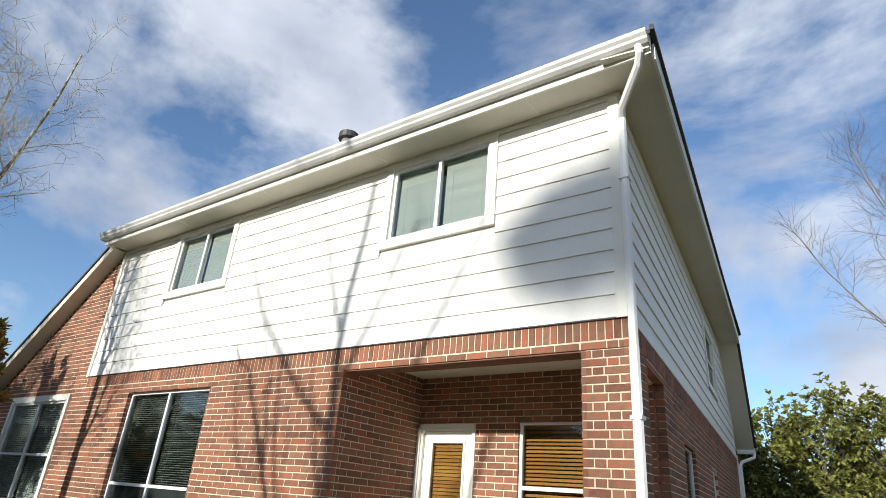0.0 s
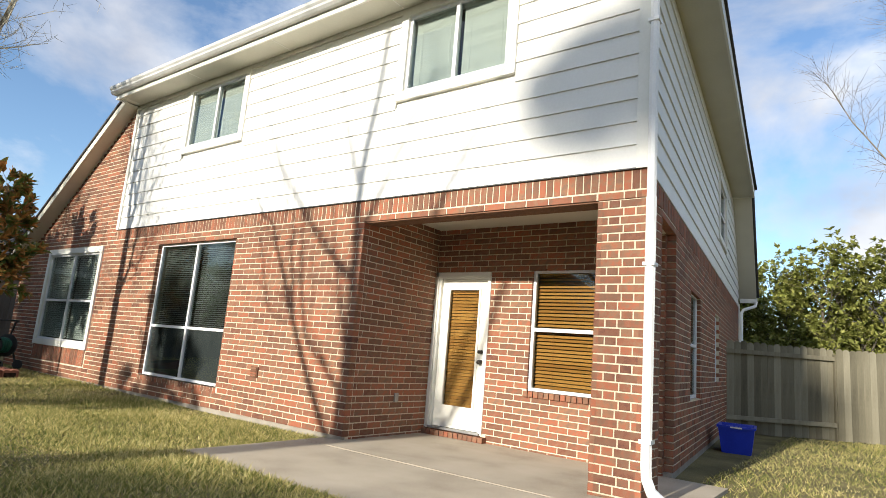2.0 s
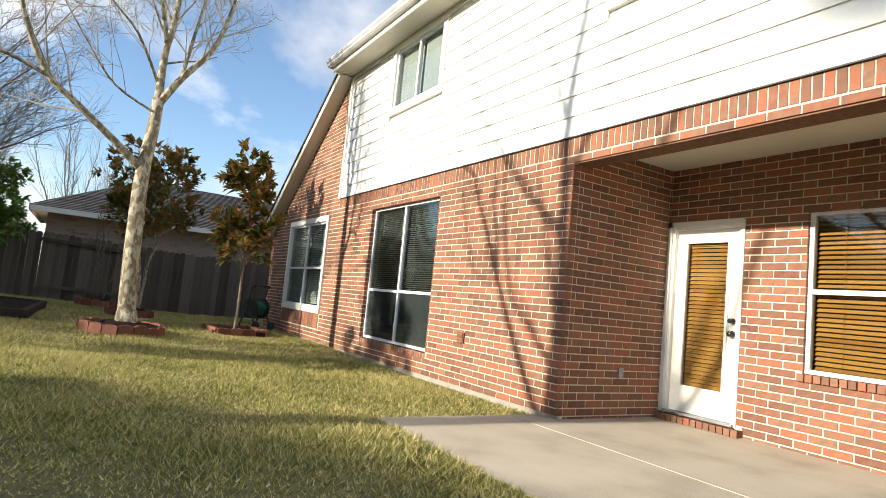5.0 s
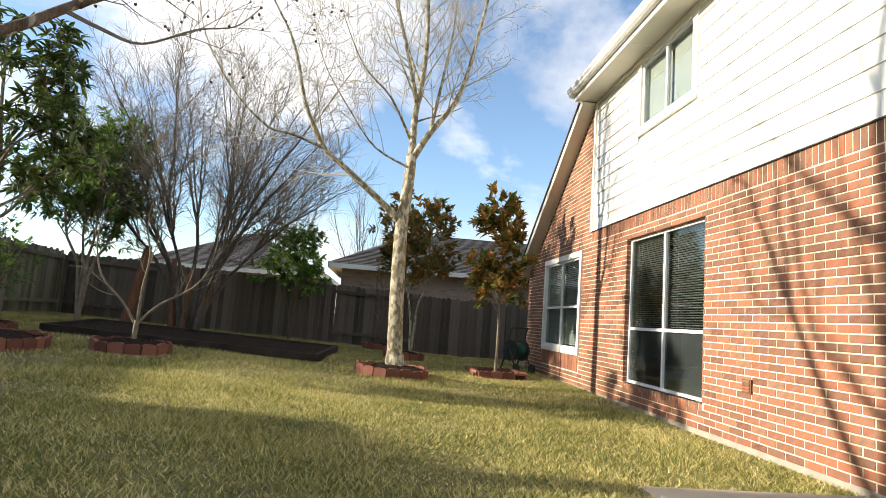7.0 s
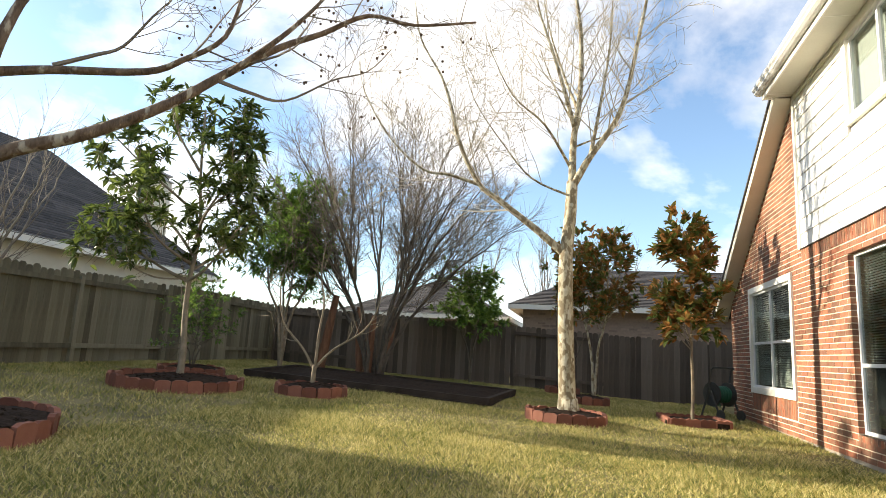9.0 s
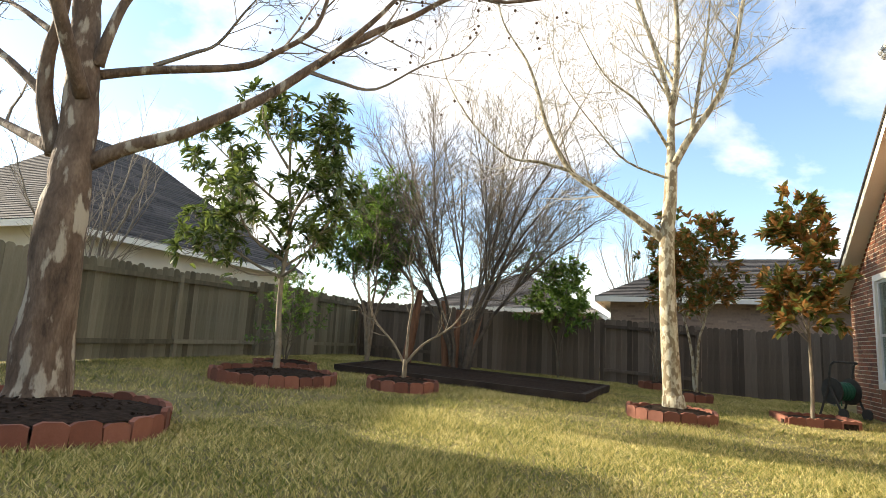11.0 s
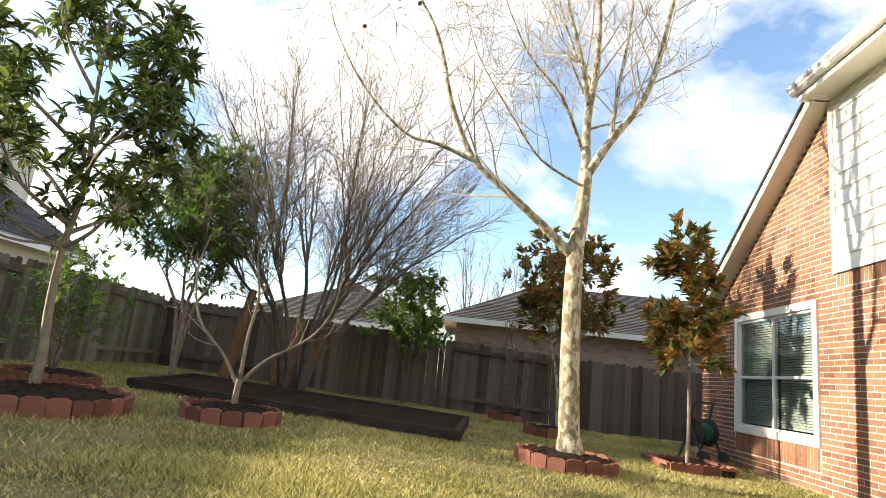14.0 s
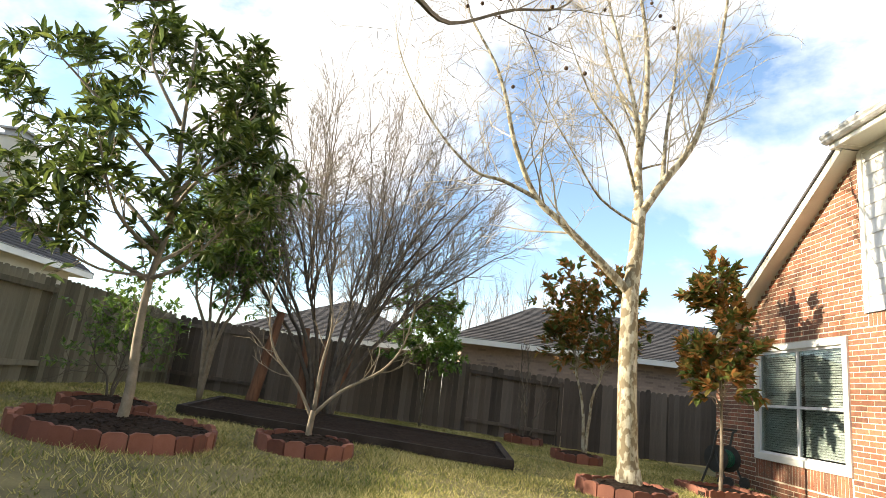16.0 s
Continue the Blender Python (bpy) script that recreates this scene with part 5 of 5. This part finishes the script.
mains = [t.limb([S, S + Vector((0, 0, 0.25)), S + Vector((0.02, 0.02, 0.5))], 0.042, 0.036), t.limb([S + Vector((0, 0, 0.42)), S + Vector((0.05, -0.2, 0.75)), S + Vector((0.1, -0.55, 1.15)), S + Vector((0.1, -0.68, 1.7)), S + Vector((0.05, -0.62, 2.2))], 0.023, 0.008),
         t.limb([S + Vector((0, 0.02, 0.48)), S + Vector((-0.03, 0.02, 1.0)), S + Vector((0.0, 0.08, 1.5)), S + Vector((0.0, -0.02, 2.0)), S + Vector((0.05, 0.05, 2.5))], 0.027, 0.008), t.limb([S + Vector((0, 0.02, 0.45)), S + Vector((0.0, 0.3, 0.75)), S + Vector((-0.05, 0.75, 1.05)), S + Vector((-0.05, 0.98, 1.4)), S + Vector((-0.1, 1.05, 1.9))], 0.025, 0.008)]
for m in mains[1:]:
    t.fork(m, 9, 0.3, 1.0, 0.6, (20, 50), 2, 0.14, 0.55, 3, 0.2, 0.5, 0.0035)
t.build(sml, 0.022, M_bark_mag, M_bark_mag, "stem")
red = crape
for x, y, h, r, l in ((-15.7, -3.5, 1.9, 0.11, 0.3), (-15.9, -2.35, 1.5, 0.09, 0.1), (-15.9, -2.0, 1.4, 0.07, 0.3), (-16.0, -2.6, 1.7, 0.08, -0.1)):
    z = ground_z(x, y)
    part("trunk", Geo().tube([(x, y, z), (x, y + 0.02, z + 0.2), (x, y + l * 0.5, z + h * 0.5), (x, y + l, z + h)], [r * 1.35, r * 1.1, r, r * 0.7], 10), M_bark_red, red, smooth=True)
bare("small_tree", "thin leafless sapling in a ring by the back fence", 43, (-18.15, 2.25), 4, 2.4, 0.6, 2, M_bark_grey, M_twig, 0.022, 0.3, 6, 0.5, 0.15, (20, 40), 3)
for k, (x, y, h) in enumerate(((-30, -2.5, 7.5), (-31, 1.2, 7.0), (-34, 4.0, 7.5))):
    bare("bare_tree", "distant bare tree behind the neighbouring roofs", 50 + k, (x, y), 9, h, 2.4, 2, M_twig, M_twig, 0.06, 0.3, 12, 1.4, 0.12, (15, 35), 5)
bare("bare_tree", "bare tree behind the neighbouring house", 60, (-11.5, -9.5), 8, 5.6, 2.2, 2, M_twig, M_twig, 0.05, 0.3, 10, 1.2, 0.1, (20, 45), 4)
bare("bare_tree", "bare tree with a few dry leaves beyond the side yard", 61, (3.9, 21.5), 20, 14.5, 5.8, 2, M_twig, M_twig, 0.06, 0.2, 30, 1.6, 0.03, (25, 60), 9)
for k, (x, y, h, sp) in enumerate(((-1.3, 25.0, 4.9, 2.2), (1.9, 25.0, 4.1, 2.1), (-3.8, 24.5, 4.2, 1.6), (5.5, 25, 3.9, 2.2))):
    leafy("oak_tree", "yellow-green live oak beyond the fence", 70 + k, (x, y), h, 1.4, sp, ((6, 9), 0.20, 0.10), M_leaf_oak, M_bark_grey, (60, 15), 0.12, 2, 0.15)
# out of view; height set by how far its shadow reaches over the lawn
leafy("evergreen_tree", "unseen evergreen added to shade a patch of the lawn", 80, (-6.4, -13.0), 2.9, 1.3, 1.2, ((6, 9), 0.2, 0.1), M_leaf_green, M_bark_grey, (40, 8), 0.07, 3, 0.3)
# unseen tree, added so its crown throws soft shade on the right siding
leafy("oak_tree", "unseen tall oak added to shade the right end of the siding", 79, (-3.3, -31.0), 16.2, 14.0, 1.2, ((5, 8), 0.42, 0.22), M_leaf_oak, M_bark_grey, (18, 8), 0.12, 1, 0.7)

# ---- neighbouring houses ----
def hip_house(label, x0, x1, y0, y1, eave, ridge, wall_mat, m=None, over=0.45, bricks=False):
    """A plain one-storey house with a hip roof laid in shingle courses."""
    h = thing("neighbour_house", label, "house", m)
    part("wall", Geo().box(x0, x1, y0, y1, -0.2, eave), wall_mat, h)
    a, b, c, d = x0 - over, x1 + over, y0 - over, y1 + over
    wide = min(b - a, d - c) / 2
    if b - a > d - c:
        r0, r1 = Vector((a + wide, (c + d) / 2, ridge)), Vector((b - wide, (c + d) / 2, ridge))
    else:
        r0, r1 = Vector(((a + b) / 2, c + wide, ridge)), Vector(((a + b) / 2, d - wide, ridge))
    e = [Vector(p) for p in ((a, c, eave), (b, c, eave), (b, d, eave), (a, d, eave))]
    sides = ((e[0], e[1], r1, r0), (e[1], e[2], r1, r1), (e[2], e[3], r0, r1), (e[3], e[0], r0, r0)) if b - a > d - c else ((e[0], e[1], r0, r0), (e[1], e[2], r1, r0), (e[2], e[3], r1, r1), (e[3], e[0], r0, r1))
    g, rng = Geo(), random.Random(4)
    for p, q, s, t in sides:
        n = max(6, int((s - q).length / 0.16))
        for k in range(n):
            f0, f1 = k / n, (k + 1) / n
            lo0, lo1, hi0, hi1 = p.lerp(t, f0), q.lerp(s, f0), p.lerp(t, f1), q.lerp(s, f1)
            z = Vector((0, 0, 0.022))
            m_ = max(1, int((lo1 - lo0).length / 0.9))
            for j in range(m_):
                u0, u1 = j / m_, (j + 1) / m_
                g.add([lo0.lerp(lo1, u0) + z, lo0.lerp(lo1, u1) + z, hi0.lerp(hi1, u1), hi0.lerp(hi1, u0), lo0.lerp(lo1, u0), lo0.lerp(lo1, u1)], [(0, 1, 2, 3), (4, 5, 1, 0)])
    part("roof", g, M_shingle, h, "dark grey shingles")
    part("fascia", Geo().box(a, b, c, c + 0.03, eave - 0.16, eave + 0.03).box(a, b, d - 0.03, d, eave - 0.16, eave + 0.03).box(a, a + 0.03, c, d, eave - 0.16, eave + 0.03).box(b - 0.03, b, c, d, eave - 0.16, eave + 0.03), M_trim, h)
    part("soffit", Geo().box(a + 0.03, b - 0.03, c + 0.03, d - 0.03, eave - 0.05, eave - 0.02), M_soffit, h)
    if bricks:
        g, rb2 = Geo(), Matrix.Translation((x1, y0, 0)) @ Matrix.Rotation(radians(90), 4, "Z")
        for p, q, c_, d_ in courses(0, y1 - y0, 0.4, int((eave - 0.5) / COURSE), []):
            brick_box(g, p, q, c_, d_)
        part("brick_field", g, M_tanbrick, h, "tan-grey bricks", m=rb2)["kind"] = "stuff"
    return h


hip_house("low tan brick house with dark hip roof behind the fence", -27.1, -22.0, 0.8, 14, 2.74, 4.35, M_tanbrick, bricks=True)
hip_house("low house with dark hip roof beyond the back fence", -36, -25.0, -6.6, -0.4, 2.5, 4.3, M_tanbrick)
left = hip_house("cream house with dark hip roof beyond the side fence", -21.3, -11.6, -18.5, -11.0, 3.34, 7.0, M_stucco)
part("chimney", Geo().box(-20.7, -19.8, -13.1, -12.4, 3.7, 6.75), M_stucco, left, "pale clad chimney")
part("chimney_cap", Geo().box(-20.75, -19.75, -13.15, -12.35, 6.75, 6.81).box(-20.6, -19.9, -13.0, -12.5, 6.81, 6.98).box(-20.7, -19.8, -13.1, -12.4, 6.98, 7.04), M_galv, left)
# unseen from the walk; place and two-storey height chosen to shade lawn and patio
hip_house("second cream house with grey roof, raised out of view to shade the lawn", -7.0, 2.5, -22, -14, 5.2, 7.4, M_stucco)
far = hip_house("brick house far beyond the side yard", -4, 6, 34, 44, 3.2, 6.2, M_brick_i)
part("window", Geo().box(-1.2, -0.5, 33.95, 34.02, 1.6, 2.9), M_white, far)

# ---- loose things ----
bin_ = thing("storage_tub", "blue plastic tub standing against the brick wall", "tub", Matrix.Translation((-2.22, 11.2, ground_z(-2, 11))) @ Matrix.Rotation(radians(8), 4, "Z"))
g = Geo()
w0, w1, d0, d1, hh = 0.20, 0.25, 0.26, 0.32, 0.40
g.add([(-w0, -d0, 0), (w0, -d0, 0), (w0, d0, 0), (-w0, d0, 0), (-w1, -d1, hh), (w1, -d1, hh), (w1, d1, hh), (-w1, d1, hh), (-w1 + 0.02, -d1 + 0.02, hh), (w1 - 0.02, -d1 + 0.02, hh), (w1 - 0.02, d1 - 0.02, hh), (-w1 + 0.02, d1 - 0.02, hh), (-w0 + 0.02, -d0 + 0.02, 0.02), (w0 - 0.02, -d0 + 0.02, 0.02), (w0 - 0.02, d0 - 0.02, 0.02), (-w0 + 0.02, d0 - 0.02, 0.02)],
      [(3, 2, 1, 0), (0, 1, 5, 4), (1, 2, 6, 5), (2, 3, 7, 6), (3, 0, 4, 7), (4, 5, 9, 8), (5, 6, 10, 9), (6, 7, 11, 10), (7, 4, 8, 11), (8, 9, 13, 12), (9, 10, 14, 13), (10, 11, 15, 14), (11, 8, 12, 15), (12, 13, 14, 15)])
part("body", g, M_blue, bin_)
part("rim", Geo().box(-w1 - 0.015, w1 + 0.015, -d1 - 0.015, -d1 + 0.004, hh - 0.03, hh + 0.005).box(-w1 - 0.015, w1 + 0.015, d1 - 0.004, d1 + 0.015, hh - 0.03, hh + 0.005).box(-w1 - 0.015, -w1 + 0.004, -d1, d1, hh - 0.03, hh + 0.005).box(w1 - 0.004, w1 + 0.015, -d1, d1, hh - 0.03, hh + 0.005), M_blue, bin_)
part("label_strip", Geo().box(-0.08, 0.08, -d1 - 0.02, -d1 - 0.012, hh - 0.026, hh - 0.006), M_white, bin_, "white label")

reel = thing("hose_reel", "dark plastic hose cart with a coiled green hose", "hose reel", Matrix.Translation((-15.1, 5.42, ground_z(-15.1, 5.4))) @ Matrix.Rotation(radians(-60), 4, "Z"))
for s in (-0.24, 0.24):
    part("side_frame", Geo().tube([(s, -0.25, 0.03), (s, -0.05, 0.5), (s, 0.05, 0.95), (s, 0.12, 1.0)], 0.022, 6).tube([(s, 0.28, 0.03), (s, 0.02, 0.55)], 0.022, 6), M_plastic, reel)
    part("wheel", Geo().tube([(s - 0.02, 0.28, 0.1), (s + 0.02, 0.28, 0.1)], 0.1, 14), M_plastic, reel)
part("handle", Geo().tube([(-0.24, 0.12, 1.0), (0.24, 0.12, 1.0)], 0.02, 6), M_plastic, reel)
part("drum_flange", Geo().tube([(-0.2, 0.0, 0.48), (-0.18, 0.0, 0.48)], 0.24, 16).tube([(0.18, 0.0, 0.48), (0.2, 0.0, 0.48)], 0.24, 16), M_plastic, reel)
pts = [(-0.17 + 0.34 * (k / 220), (0.13 + 0.02 * (k % 40 > 20)) * math.cos(k * 0.45), 0.48 + (0.13 + 0.02 * (k % 40 > 20)) * math.sin(k * 0.45)) for k in range(221)]
part("hose", Geo().tube(pts, 0.017, 6), M_hose, reel, "green rubber hose", smooth=True)
g = Geo()
for k in range(6):
    g.tube([(-0.15 + 0.05 * k, -0.14, 0.55), (-0.15 + 0.05 * k, -0.19, 0.4), (-0.14 + 0.05 * k, -0.16, 0.22 + 0.02 * (k % 3)), (-0.12 + 0.05 * k, -0.17, 0.45)], 0.015, 6)
part("hose_loop", g, M_hose, reel, "green rubber hose", smooth=True)

lamp = thing("street_lamp", "thin grey street lamp far beyond the fence", "street lamp", Matrix.Translation((3.2, 40.0, 0)))
part("pole", Geo().tube([(0, 0, 0), (0, 0, 9.0)], [0.09, 0.05], 8), M_galv, lamp)
part("lamp_head", Geo().tube([(0, 0, 9.0), (-0.1, 0, 9.2), (-0.5, 0, 9.25)], [0.05, 0.14, 0.1], 8), M_galv, lamp)
rag = thing("fence_rag", "dark cloth hung over the lower fence rail", "cloth", Matrix.Translation((0.45, 16.9, 0.0)))
part("cloth", Geo().prism([(-0.16, 0.42), (0.12, 0.44), (0.16, 0.12), (0.05, 0.10), (0.0, 0.28), (-0.06, 0.30), (-0.14, 0.14)], -0.05, 0.0, "y"), M_plastic, rag)

# ---- whole bricks of the wall beside the porch, each on its own ----
laid, over = {}, []
for k, (owner, m) in enumerate(PIECES):
    laid[owner.name] = laid.get(owner.name, 0) + 1
    if laid[owner.name] > 300:
        over.append(m)
        continue
    ob = new("brick", BRICK_MESHES[k % 4])
    ob.parent = owner
    ob.matrix_local = m
rest = Geo()
for m in over:
    k = len(rest.v)
    t = m.translation
    brick_box(rest, t.x, t.x + STRETCH - 0.0105, t.z, t.z + COURSE - 0.0105)
if rest.v:
    tagged(part("brick_field", rest, M_brick_i, wall_back), kind="stuff")
